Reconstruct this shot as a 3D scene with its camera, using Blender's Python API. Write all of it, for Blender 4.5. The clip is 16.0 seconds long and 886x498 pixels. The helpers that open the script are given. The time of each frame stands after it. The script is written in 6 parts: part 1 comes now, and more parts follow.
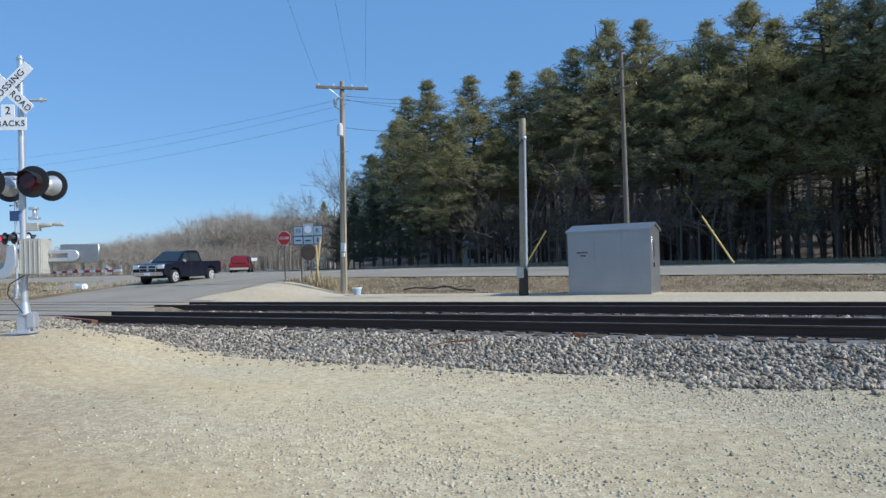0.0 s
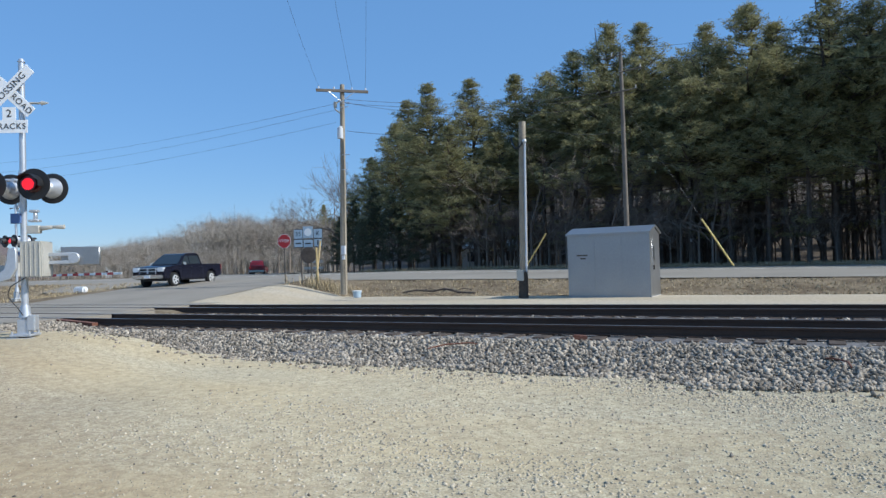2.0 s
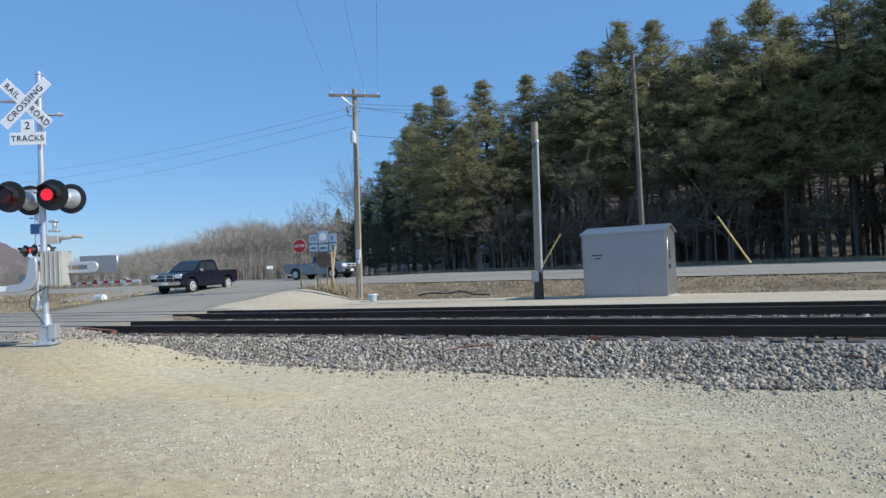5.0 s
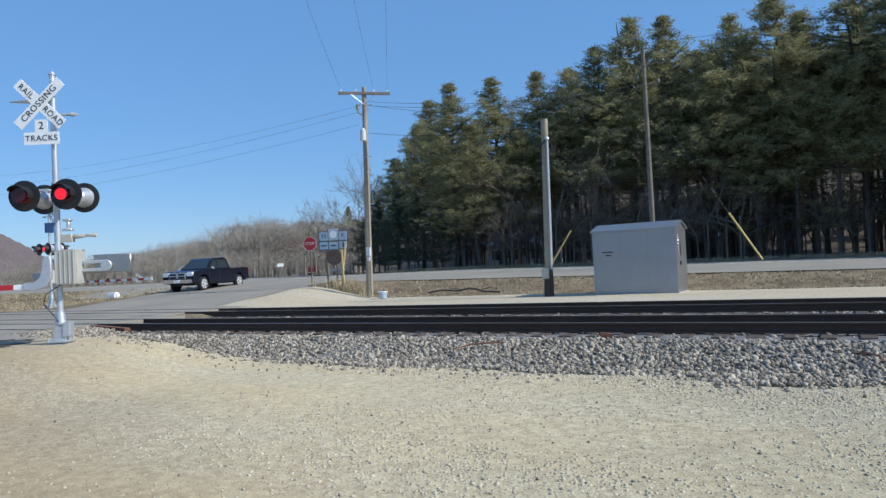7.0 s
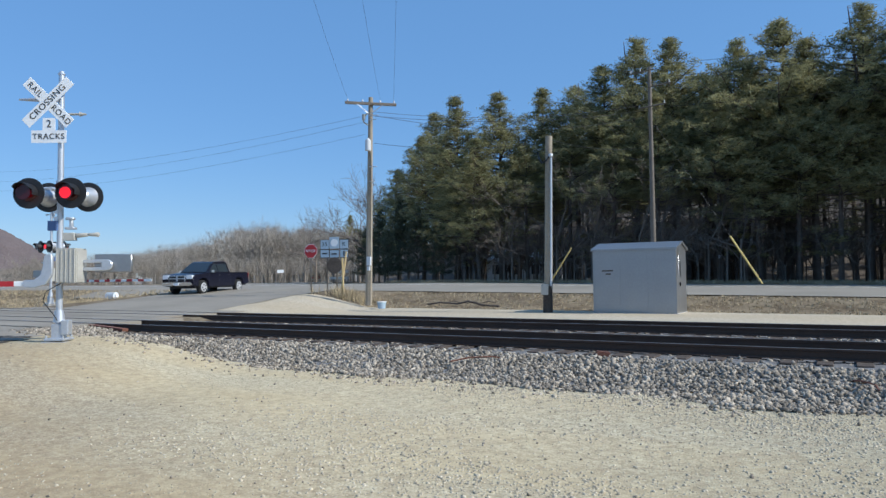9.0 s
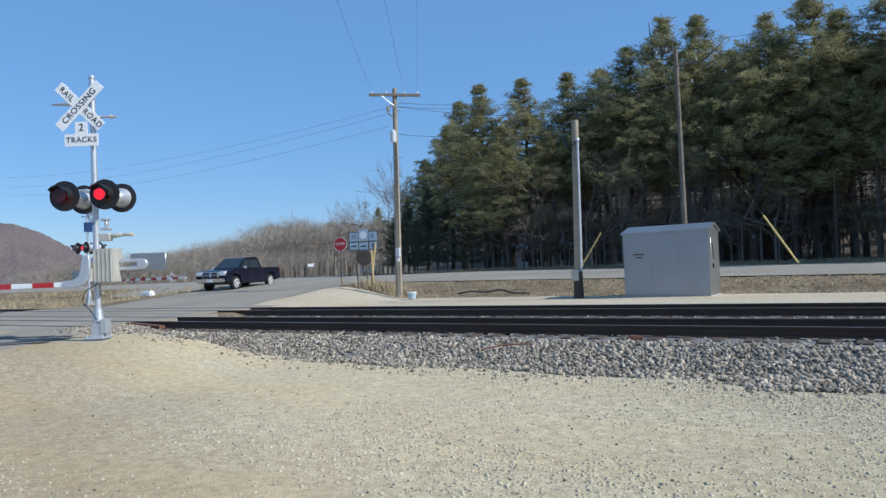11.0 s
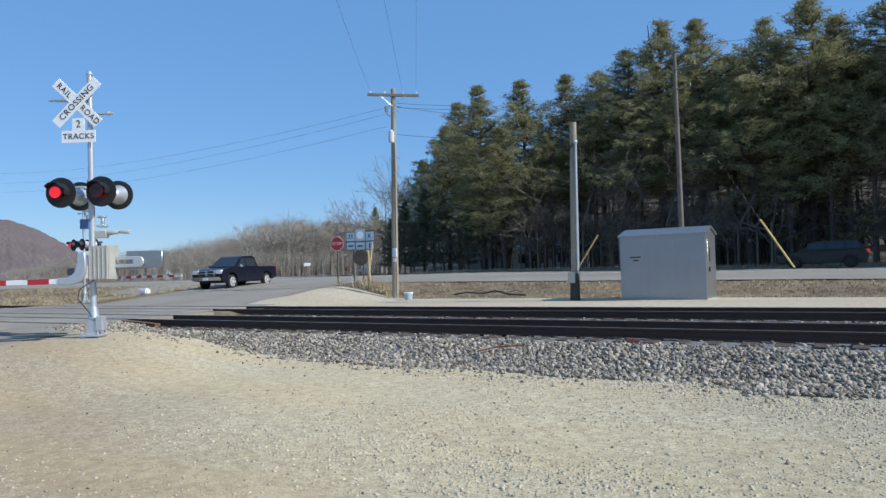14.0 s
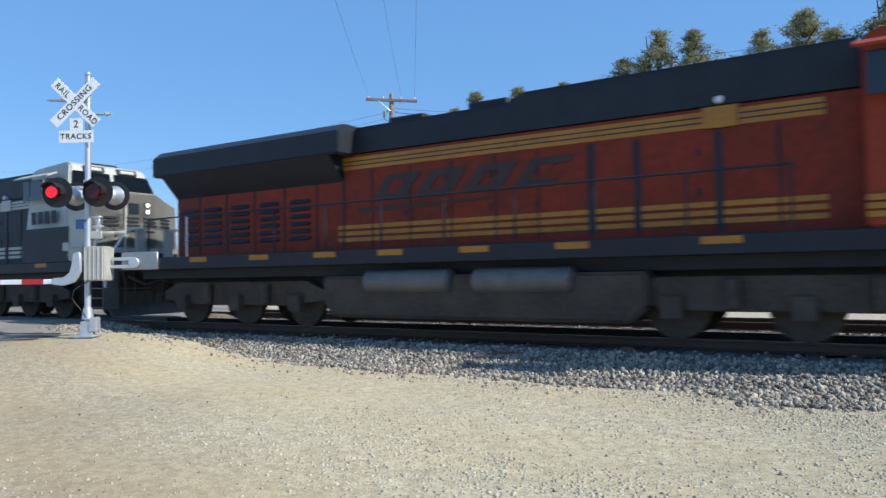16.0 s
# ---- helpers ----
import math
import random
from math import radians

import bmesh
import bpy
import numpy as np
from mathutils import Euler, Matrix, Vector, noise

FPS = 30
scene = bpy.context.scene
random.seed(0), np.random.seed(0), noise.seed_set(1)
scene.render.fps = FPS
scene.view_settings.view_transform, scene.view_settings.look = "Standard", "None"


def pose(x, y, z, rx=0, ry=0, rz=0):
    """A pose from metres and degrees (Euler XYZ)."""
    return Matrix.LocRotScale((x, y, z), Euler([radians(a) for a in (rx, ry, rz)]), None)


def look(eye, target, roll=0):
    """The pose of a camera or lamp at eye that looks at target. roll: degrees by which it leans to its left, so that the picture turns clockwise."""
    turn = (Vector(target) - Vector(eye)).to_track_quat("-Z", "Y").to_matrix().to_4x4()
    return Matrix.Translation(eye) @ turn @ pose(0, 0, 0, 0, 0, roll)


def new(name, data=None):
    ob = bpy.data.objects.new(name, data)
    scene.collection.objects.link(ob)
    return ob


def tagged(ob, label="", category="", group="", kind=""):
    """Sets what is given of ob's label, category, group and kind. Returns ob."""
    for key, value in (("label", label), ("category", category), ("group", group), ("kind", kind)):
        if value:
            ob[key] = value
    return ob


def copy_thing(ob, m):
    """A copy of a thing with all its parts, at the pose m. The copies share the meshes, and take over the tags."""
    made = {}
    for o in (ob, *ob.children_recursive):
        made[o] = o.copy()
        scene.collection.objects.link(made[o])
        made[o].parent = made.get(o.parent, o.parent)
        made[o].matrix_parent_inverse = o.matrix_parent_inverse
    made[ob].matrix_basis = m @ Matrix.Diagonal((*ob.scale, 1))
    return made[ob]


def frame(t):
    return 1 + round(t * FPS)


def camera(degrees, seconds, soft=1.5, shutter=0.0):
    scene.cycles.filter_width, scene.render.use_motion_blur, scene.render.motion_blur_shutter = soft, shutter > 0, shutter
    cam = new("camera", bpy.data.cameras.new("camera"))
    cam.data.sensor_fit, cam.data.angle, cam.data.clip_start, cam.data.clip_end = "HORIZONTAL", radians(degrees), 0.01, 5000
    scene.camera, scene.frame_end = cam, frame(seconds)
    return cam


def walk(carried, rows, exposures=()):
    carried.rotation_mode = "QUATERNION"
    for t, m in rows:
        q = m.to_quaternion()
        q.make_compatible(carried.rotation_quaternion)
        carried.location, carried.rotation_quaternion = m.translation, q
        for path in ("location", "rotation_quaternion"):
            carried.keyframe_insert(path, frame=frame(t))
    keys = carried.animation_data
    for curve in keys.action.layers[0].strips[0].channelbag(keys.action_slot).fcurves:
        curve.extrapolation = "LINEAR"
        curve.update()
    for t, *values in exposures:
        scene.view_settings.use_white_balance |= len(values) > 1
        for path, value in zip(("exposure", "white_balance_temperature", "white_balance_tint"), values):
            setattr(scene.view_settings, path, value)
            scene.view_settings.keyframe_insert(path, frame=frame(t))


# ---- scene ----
# World: x along the rails (east), y across them, z up; z = 0 is the top of the rails.
EYE = 1.147
cam = camera(64.83, 16.0, soft=1.45, shutter=0.16)
walk(cam, [
    (0.0, pose(-0.039, 0.073, EYE - 0.007, 91.11, 1.72, 27.95)),
    (0.5, pose(-0.034, 0.043, EYE - 0.011, 91.30, 1.83, 28.35)),
    (1.0, pose(-0.034, 0.060, EYE - 0.014, 91.46, 2.27, 28.04)),
    (1.5, pose(-0.043, 0.061, EYE - 0.006, 91.45, 1.97, 28.00)),
    (2.0, pose(-0.035, 0.054, EYE - 0.017, 91.36, 1.72, 27.94)),
    (2.5, pose(-0.036, 0.045, EYE - 0.002, 91.37, 2.13, 27.95)),
    (3.0, pose(-0.032, 0.035, EYE + 0.006, 91.50, 2.26, 28.21)),
    (3.5, pose(-0.035, 0.013, EYE + 0.002, 91.50, 2.02, 28.26)),
    (6.0, pose(0.042, 0.051, EYE + 0.001, 91.61, 2.95, 29.79)),
    (6.5, pose(0.060, 0.038, EYE + 0.005, 91.45, 2.32, 30.17)),
    (7.0, pose(0.006, 0.005, EYE + 0.007, 91.37, 2.82, 30.00)),
    (7.5, pose(-0.059, -0.045, EYE + 0.006, 91.20, 2.87, 28.68)),
    (8.0, pose(-0.040, -0.030, EYE - 0.002, 90.71, 2.22, 29.70)),
    (8.5, pose(0.015, -0.020, EYE + 0.001, 90.89, 2.28, 30.52)),
    (9.0, pose(0.031, -0.028, EYE + 0.008, 92.38, 0.69, 29.99)),
    (11.5, pose(0.034, -0.037, EYE + 0.002, 91.30, 2.59, 32.97)),
    (12.0, pose(0.037, -0.046, EYE + 0.001, 91.10, 2.37, 33.36)),
    (12.5, pose(0.041, -0.050, EYE + 0.000, 91.18, 2.41, 33.59)),
    (13.0, pose(0.027, -0.038, EYE + 0.001, 91.24, 2.31, 33.70)),
    (13.5, pose(0.027, -0.040, EYE + 0.003, 91.12, 2.15, 33.41)),
    (14.0, pose(0.018, -0.025, EYE + 0.005, 91.62, 1.82, 32.11)),
    (14.5, pose(0.017, -0.022, EYE + 0.002, 91.93, 1.59, 32.42)),
    (15.0, pose(0.011, -0.023, EYE - 0.001, 91.48, 1.01, 32.29)),
    (15.5, pose(0.009, -0.030, EYE + 0.007, 91.68, 1.05, 32.13)),
    (16.0, pose(0.012, -0.035, EYE + 0.007, 92.08, 0.95, 31.74)),
], exposures=((0.0, 0.06, 5750, 10), (15.2, 0.06, 5750, 10), (15.6, 0.12, 5750, 10), (16.0, 0.24, 5750, 10)))

# ---- light ----
SUN_AZ, SUN_EL = radians(80), radians(38)      # azimuth clockwise from +y
world = bpy.data.worlds.new("sky")
scene.world = world
world.use_nodes = True
wn = world.node_tree
sky = wn.nodes.new("ShaderNodeTexSky")
sky.sky_type, sky.sun_disc = "NISHITA", False
sky.sun_elevation, sky.sun_rotation = SUN_EL, SUN_AZ
sky.air_density, sky.dust_density, sky.ozone_density = 1.2, 0.0, 3.4
sky.altitude = 600
clear = wn.nodes.new("ShaderNodeHueSaturation")
clear.inputs["Hue"].default_value, clear.inputs["Saturation"].default_value = 0.503, 1.12
wn.links.new(sky.outputs[0], clear.inputs["Color"])
even = wn.nodes.new("ShaderNodeMix")         # a clear, even blue: little change from zenith to horizon
even.data_type = "RGBA"
even.inputs[0].default_value, even.inputs[7].default_value = 0.6, (1.46, 2.97, 5.22, 1)
wn.links.new(clear.outputs[0], even.inputs[6])
wn.links.new(even.outputs[2], wn.nodes["Background"].inputs[0])
wn.nodes["Background"].inputs[1].default_value = 0.122
sun = new("sun", bpy.data.lights.new("sun", "SUN"))
sun.data.energy, sun.data.angle, sun.data.color = 4.7, radians(0.6), (1.0, 0.93, 0.79)
sun_way = Vector((math.sin(SUN_AZ) * math.cos(SUN_EL), math.cos(SUN_AZ) * math.cos(SUN_EL), math.sin(SUN_EL)))
sun.matrix_world = look(sun_way * 200, (0, 0, 0))


# ---- materials ----
def mat(name, a, b, rough=0.8, metal=0.0, big=1.5, fine=30.0, bump=0.15, dist=0.01, spread=0.5, island=0.0, glow=0.0, coords="Object", gloss=0.5):
    """Two colours mixed by noise at two scales, with fine relief."""
    m = bpy.data.materials.new(name)
    m.use_nodes = True
    nt = m.node_tree
    n, l = nt.nodes, nt.links
    bs = n["Principled BSDF"]
    tc = n.new("ShaderNodeTexCoord")
    n1, n2 = n.new("ShaderNodeTexNoise"), n.new("ShaderNodeTexNoise")
    n1.inputs["Scale"].default_value, n2.inputs["Scale"].default_value = big, fine
    n1.inputs["Detail"].default_value, n2.inputs["Detail"].default_value = 4, 3
    for k in (n1, n2):
        l.new(tc.outputs[coords], k.inputs["Vector"])
    add = n.new("ShaderNodeMath")
    add.operation = "MULTIPLY_ADD"
    add.inputs[1].default_value = 0.5
    half = n.new("ShaderNodeMath")
    half.operation = "MULTIPLY"
    half.inputs[1].default_value = 0.5
    l.new(n1.outputs["Fac"], half.inputs[0])
    l.new(n2.outputs["Fac"], add.inputs[0])
    l.new(half.outputs[0], add.inputs[2])
    rng = n.new("ShaderNodeMapRange")
    rng.inputs["From Min"].default_value, rng.inputs["From Max"].default_value = 0.5 - spread / 2, 0.5 + spread / 2
    l.new(add.outputs[0], rng.inputs["Value"])
    mix = n.new("ShaderNodeMix")
    mix.data_type = "RGBA"
    mix.inputs[6].default_value, mix.inputs[7].default_value = (*a, 1), (*b, 1)
    l.new(rng.outputs[0], mix.inputs[0])
    out = mix.outputs[2]
    if island:
        geo = n.new("ShaderNodeNewGeometry")
        hsv = n.new("ShaderNodeHueSaturation")
        r2 = n.new("ShaderNodeMapRange")
        r2.inputs["To Min"].default_value, r2.inputs["To Max"].default_value = 1 - island, 1 + island
        l.new(geo.outputs["Random Per Island"], r2.inputs["Value"])
        l.new(r2.outputs[0], hsv.inputs["Value"])
        l.new(out, hsv.inputs["Color"])
        out = hsv.outputs[0]
    l.new(out, bs.inputs["Base Color"])
    bs.inputs["Roughness"].default_value, bs.inputs["Metallic"].default_value = rough, metal
    bs.inputs["Specular IOR Level"].default_value = gloss
    if bump:
        bp = n.new("ShaderNodeBump")
        bp.inputs["Strength"].default_value, bp.inputs["Distance"].default_value = bump, dist
        l.new(n2.outputs["Fac"], bp.inputs["Height"])
        l.new(bp.outputs[0], bs.inputs["Normal"])
    if glow:
        bs.inputs["Emission Color"].default_value = (*b, 1)
        bs.inputs["Emission Strength"].default_value = glow
    return m


def gravel_mat(name, a, b, c, cell=28.0, patch=0.35):
    """Loose stones: cells of their own tint and height, over patches of fines."""
    m = bpy.data.materials.new(name)
    m.use_nodes = True
    n, l = m.node_tree.nodes, m.node_tree.links
    bs = n["Principled BSDF"]
    tc = n.new("ShaderNodeTexCoord")
    v = n.new("ShaderNodeTexVoronoi")
    v.inputs["Scale"].default_value = cell
    l.new(tc.outputs["Object"], v.inputs["Vector"])
    nz, nf = n.new("ShaderNodeTexNoise"), n.new("ShaderNodeTexNoise")
    nz.inputs["Scale"].default_value, nz.inputs["Detail"].default_value = patch, 6
    nf.inputs["Scale"].default_value, nf.inputs["Detail"].default_value = 9.0, 6
    mp = n.new("ShaderNodeMapping")
    mp.inputs["Scale"].default_value = (0.22, 1.0, 1.0)
    mp.inputs["Rotation"].default_value = (0, 0, radians(-14))
    l.new(tc.outputs["Object"], mp.inputs["Vector"])
    l.new(mp.outputs[0], nz.inputs["Vector"])
    l.new(tc.outputs["Object"], nf.inputs["Vector"])
    bw = n.new("ShaderNodeSeparateColor")
    l.new(v.outputs["Color"], bw.inputs[0])
    m1, m2 = n.new("ShaderNodeMix"), n.new("ShaderNodeMix")
    for k in (m1, m2):
        k.data_type = "RGBA"
    m1.inputs[6].default_value, m1.inputs[7].default_value = (*a, 1), (*b, 1)
    l.new(bw.outputs[0], m1.inputs[0])
    r = n.new("ShaderNodeMapRange")
    r.inputs["From Min"].default_value, r.inputs["From Max"].default_value = 0.38, 0.66
    l.new(nz.outputs["Fac"], r.inputs["Value"])
    l.new(r.outputs[0], m2.inputs[0])
    l.new(m1.outputs[2], m2.inputs[6])
    m2.inputs[7].default_value = (*c, 1)
    m3 = n.new("ShaderNodeMix")
    m3.data_type, m3.blend_type = "RGBA", "OVERLAY"
    m3.inputs[0].default_value = 0.45
    l.new(m2.outputs[2], m3.inputs[6])
    l.new(nf.outputs["Fac"], m3.inputs[7])
    l.new(m3.outputs[2], bs.inputs["Base Color"])
    bs.inputs["Roughness"].default_value = 0.95
    bs.inputs["Specular IOR Level"].default_value = 0.15
    bp = n.new("ShaderNodeBump")
    bp.inputs["Strength"].default_value, bp.inputs["Distance"].default_value = 0.4, 0.015
    l.new(v.outputs["Distance"], bp.inputs["Height"])
    bp.invert = True
    bp2 = n.new("ShaderNodeBump")
    bp2.inputs["Strength"].default_value, bp2.inputs["Distance"].default_value = 0.35, 0.025
    l.new(nf.outputs["Fac"], bp2.inputs["Height"])
    l.new(bp.outputs[0], bp2.inputs["Normal"])
    l.new(bp2.outputs[0], bs.inputs["Normal"])
    return m


M_LOT = gravel_mat("limestone_gravel", (0.37, 0.305, 0.195), (0.66, 0.565, 0.385), (0.54, 0.425, 0.25), cell=42, patch=0.5)


def worn_lot(m, west, east):
    """Packed brown earth toward the road, greyer loose stone toward the far end of the yard."""
    n, l = m.node_tree.nodes, m.node_tree.links
    bs = n["Principled BSDF"]
    src = bs.inputs["Base Color"].links[0].from_socket
    tc, sep, nz, add = n.new("ShaderNodeTexCoord"), n.new("ShaderNodeSeparateXYZ"), n.new("ShaderNodeTexNoise"), n.new("ShaderNodeMath")
    nz.inputs["Scale"].default_value, nz.inputs["Detail"].default_value = 0.45, 5
    l.new(tc.outputs["Object"], sep.inputs[0])
    l.new(tc.outputs["Object"], nz.inputs["Vector"])
    add.operation = "MULTIPLY_ADD"
    add.inputs[1].default_value = 4.0
    l.new(nz.outputs["Fac"], add.inputs[0])
    l.new(sep.outputs[0], add.inputs[2])
    lean = n.new("ShaderNodeMath")
    lean.operation = "MULTIPLY_ADD"
    lean.inputs[1].default_value = 2.2
    l.new(sep.outputs[1], lean.inputs[0])
    l.new(add.outputs[0], lean.inputs[2])
    for tint, a, b, by in ((west, 9.5, 3.5, lean), (east, -1.5, 3.5, add)):
        r, mx = n.new("ShaderNodeMapRange"), n.new("ShaderNodeMix")
        r.inputs["From Min"].default_value, r.inputs["From Max"].default_value, r.inputs["To Max"].default_value = a, b, 0.8
        l.new(by.outputs[0], r.inputs["Value"])
        mx.data_type, mx.blend_type = "RGBA", "MULTIPLY"
        mx.inputs[7].default_value = (*tint, 1)
        l.new(r.outputs[0], mx.inputs[0])
        l.new(src, mx.inputs[6])
        src = mx.outputs[2]
    l.new(src, bs.inputs["Base Color"])


worn_lot(M_LOT, (0.70, 0.66, 0.65), (0.62, 0.66, 0.72))
M_SAND = gravel_mat("sandy_gravel", (0.42, 0.355, 0.255), (0.57, 0.495, 0.375), (0.47, 0.385, 0.265))
M_BED = gravel_mat("ballast_bed", (0.10, 0.095, 0.09), (0.26, 0.25, 0.24), (0.18, 0.17, 0.165), cell=18)
M_STONE = mat("ballast_stone", (0.150, 0.126, 0.098), (0.45, 0.39, 0.31), 0.92, big=3, fine=40, island=0.6, gloss=0.2)
M_PEBBLE = mat("pebble", (0.32, 0.275, 0.19), (0.52, 0.455, 0.335), 0.95, big=3, fine=40, island=0.2, gloss=0.1)
M_SPILL = mat("grey_chippings", (0.31, 0.265, 0.190), (0.60, 0.525, 0.395), 0.95, big=3, fine=40, island=0.22, gloss=0.1)
M_GRASS_FLOOR = mat("dry_ground", (0.11, 0.078, 0.048), (0.29, 0.23, 0.15), 0.95, big=0.8, fine=7, bump=0.6, dist=0.06, spread=0.26, gloss=0.1)
M_ASPHALT = mat("worn_asphalt", (0.21, 0.185, 0.15), (0.37, 0.33, 0.27), 0.95, big=0.4, fine=60, bump=0.2, gloss=0.12)
M_HIGHWAY = mat("pale_highway", (0.23, 0.208, 0.172), (0.345, 0.312, 0.26), 0.95, big=0.25, fine=60, bump=0.2, gloss=0.12)
M_PATCH = mat("dark_patch_coat", (0.02, 0.019, 0.018), (0.05, 0.047, 0.043), 0.8, big=3, fine=40)
M_PAINT_W = mat("road_paint", (0.62, 0.62, 0.60), (0.75, 0.75, 0.73), 0.7)
M_CONC = mat("concrete", (0.40, 0.38, 0.35), (0.55, 0.53, 0.49), 0.9, big=2, fine=30)
M_RAIL = mat("dark_rail_steel", (0.048, 0.028, 0.019), (0.095, 0.056, 0.037), 0.75, 0.1, big=2, fine=40)
M_RAILTOP = mat("polished_rail_head", (0.30, 0.29, 0.28), (0.45, 0.44, 0.43), 0.35, 0.9, big=3, fine=60, bump=0.03)
M_TIE = mat("creosoted_tie", (0.04, 0.03, 0.024), (0.11, 0.08, 0.06), 0.95, big=3, fine=30, bump=0.4)
M_RUST = mat("rust_red", (0.11, 0.045, 0.03), (0.22, 0.095, 0.06), 0.9, big=3, fine=30)
M_ALU = mat("aluminium_sheet", (0.30, 0.305, 0.315), (0.42, 0.425, 0.43), 0.38, 0.8, big=1.1, fine=14, bump=0.05, spread=0.8)
M_GALV = mat("galvanised_steel", (0.50, 0.52, 0.55), (0.68, 0.70, 0.73), 0.42, 0.6, big=3, fine=25, bump=0.06)
M_WHITE = mat("white_sign_sheet", (0.84, 0.85, 0.85), (0.90, 0.91, 0.91), 0.5, big=2, fine=10, bump=0)
M_BLACK = mat("black_paint", (0.010, 0.010, 0.011), (0.022, 0.022, 0.024), 0.55, big=3, fine=30, bump=0.05)
M_LETTER = mat("black_lettering", (0.02, 0.02, 0.022), (0.04, 0.04, 0.042), 0.6, bump=0)
M_SIGNRED = mat("red_sign_sheet", (0.42, 0.02, 0.025), (0.52, 0.035, 0.04), 0.5, bump=0)
M_SIGNBLUE = mat("route_sign_sheet", (0.36, 0.47, 0.56), (0.46, 0.57, 0.66), 0.5, bump=0)
M_BLUEBOX = mat("blue_enamel", (0.07, 0.13, 0.30), (0.10, 0.18, 0.38), 0.5, bump=0)
M_GREYBOX = mat("grey_enamel", (0.40, 0.385, 0.34), (0.54, 0.52, 0.465), 0.5, 0.1, big=4, fine=30, bump=0.05)
M_LENS = mat("dark_red_lens", (0.035, 0.004, 0.006), (0.06, 0.006, 0.010), 0.2, bump=0)
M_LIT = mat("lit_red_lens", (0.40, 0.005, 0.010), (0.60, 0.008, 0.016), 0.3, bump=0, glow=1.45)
M_LAMP = mat("lit_headlight", (1.0, 0.95, 0.85), (1.0, 0.93, 0.8), 0.3, bump=0, glow=1.4)
M_WOODPOLE = mat("weathered_pole_wood", (0.11, 0.092, 0.074), (0.25, 0.215, 0.175), 0.9, big=2, fine=18, bump=0.4, dist=0.02)
M_PALEPOLE = mat("pale_pole_wood", (0.20, 0.165, 0.12), (0.42, 0.365, 0.28), 0.9, big=1.2, fine=14, bump=0.4, dist=0.02)
M_WIRE = mat("black_wire", (0.02, 0.02, 0.022), (0.04, 0.04, 0.045), 0.6, bump=0)
M_CERAM = mat("pale_transformer", (0.55, 0.57, 0.60), (0.68, 0.70, 0.72), 0.4, bump=0)
M_YELLOW = mat("yellow_guard", (0.62, 0.43, 0.13), (0.75, 0.56, 0.20), 0.6, bump=0)
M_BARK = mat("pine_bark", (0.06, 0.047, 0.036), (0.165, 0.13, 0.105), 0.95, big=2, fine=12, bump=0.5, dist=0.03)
M_NEEDLE = mat("pine_needles", (0.16, 0.160, 0.070), (0.42, 0.385, 0.19), 0.7, big=0.35, fine=3, bump=0, island=0.35)
def thin_leaf(m, share):
    """Let light through thin needles."""
    n, l = m.node_tree.nodes, m.node_tree.links
    bs = n["Principled BSDF"]
    tr, mx = n.new("ShaderNodeBsdfTranslucent"), n.new("ShaderNodeMixShader")
    l.new(bs.inputs["Base Color"].links[0].from_socket, tr.inputs["Color"])
    mx.inputs[0].default_value = share
    l.new(bs.outputs[0], mx.inputs[1])
    l.new(tr.outputs[0], mx.inputs[2])
    l.new(mx.outputs[0], n["Material Output"].inputs["Surface"])


thin_leaf(M_NEEDLE, 0.45)
M_CEDAR = mat("dark_cedar_foliage", (0.045, 0.058, 0.036), (0.13, 0.135, 0.075), 0.8, big=0.5, fine=3, bump=0, island=0.35)
M_TWIG = mat("grey_twigs", (0.12, 0.095, 0.075), (0.24, 0.20, 0.165), 0.95, big=1, fine=10, bump=0, island=0.3)
# backdrop colour: the wood's inner shade is put into this dark litter
M_LITTER = mat("shade_dark_leaf_litter", (0.06, 0.046, 0.035), (0.14, 0.11, 0.08), 0.95, big=0.3, fine=4, bump=0.6, dist=0.2)
# distance haze is put into this pale, low-contrast twig colour
M_FARTWIG = mat("haze_paled_bare_wood", (0.27, 0.235, 0.195), (0.36, 0.32, 0.27), 0.95, big=0.03, fine=0.8, bump=0, island=0.12)
M_HILL = mat("wooded_bluff", (0.11, 0.082, 0.075), (0.19, 0.145, 0.13), 0.95, big=0.02, fine=0.25, bump=0.8, dist=4)
M_STRAW = mat("dry_straw", (0.30, 0.23, 0.13), (0.52, 0.43, 0.28), 0.9, big=2, fine=10, bump=0, island=0.4)
# one orange: hood (also sooty) and cab darkened for shade, nose brightened for sun
M_ORANGE = mat("shaded_sooty_orange_paint", (0.075, 0.020, 0.012), (0.30, 0.036, 0.012), 0.5, 0.0, big=0.7, fine=9, bump=0.03, spread=0.55, gloss=0.22)
M_CABSIDE = mat("shaded_orange_cab_paint", (0.20, 0.030, 0.011), (0.42, 0.058, 0.014), 0.48, 0.0, big=0.9, fine=12, bump=0.03, spread=0.7, gloss=0.25)
M_NOSE = mat("sunlit_orange_paint", (0.56, 0.095, 0.018), (0.70, 0.14, 0.026), 0.36, big=1.2, fine=16, bump=0.03)
M_FADED = mat("faded_dark_lettering", (0.022, 0.014, 0.012), (0.055, 0.022, 0.016), 0.5, bump=0)
M_LOCODARK = mat("dark_green_loco_paint", (0.014, 0.016, 0.022), (0.030, 0.033, 0.042), 0.5, 0.0, big=1.5, fine=16, bump=0.05, gloss=0.3)
M_LOCOYEL = mat("yellow_loco_stripe", (0.26, 0.10, 0.008), (0.50, 0.225, 0.015), 0.45, 0.0, big=1.5, fine=16, bump=0.02)
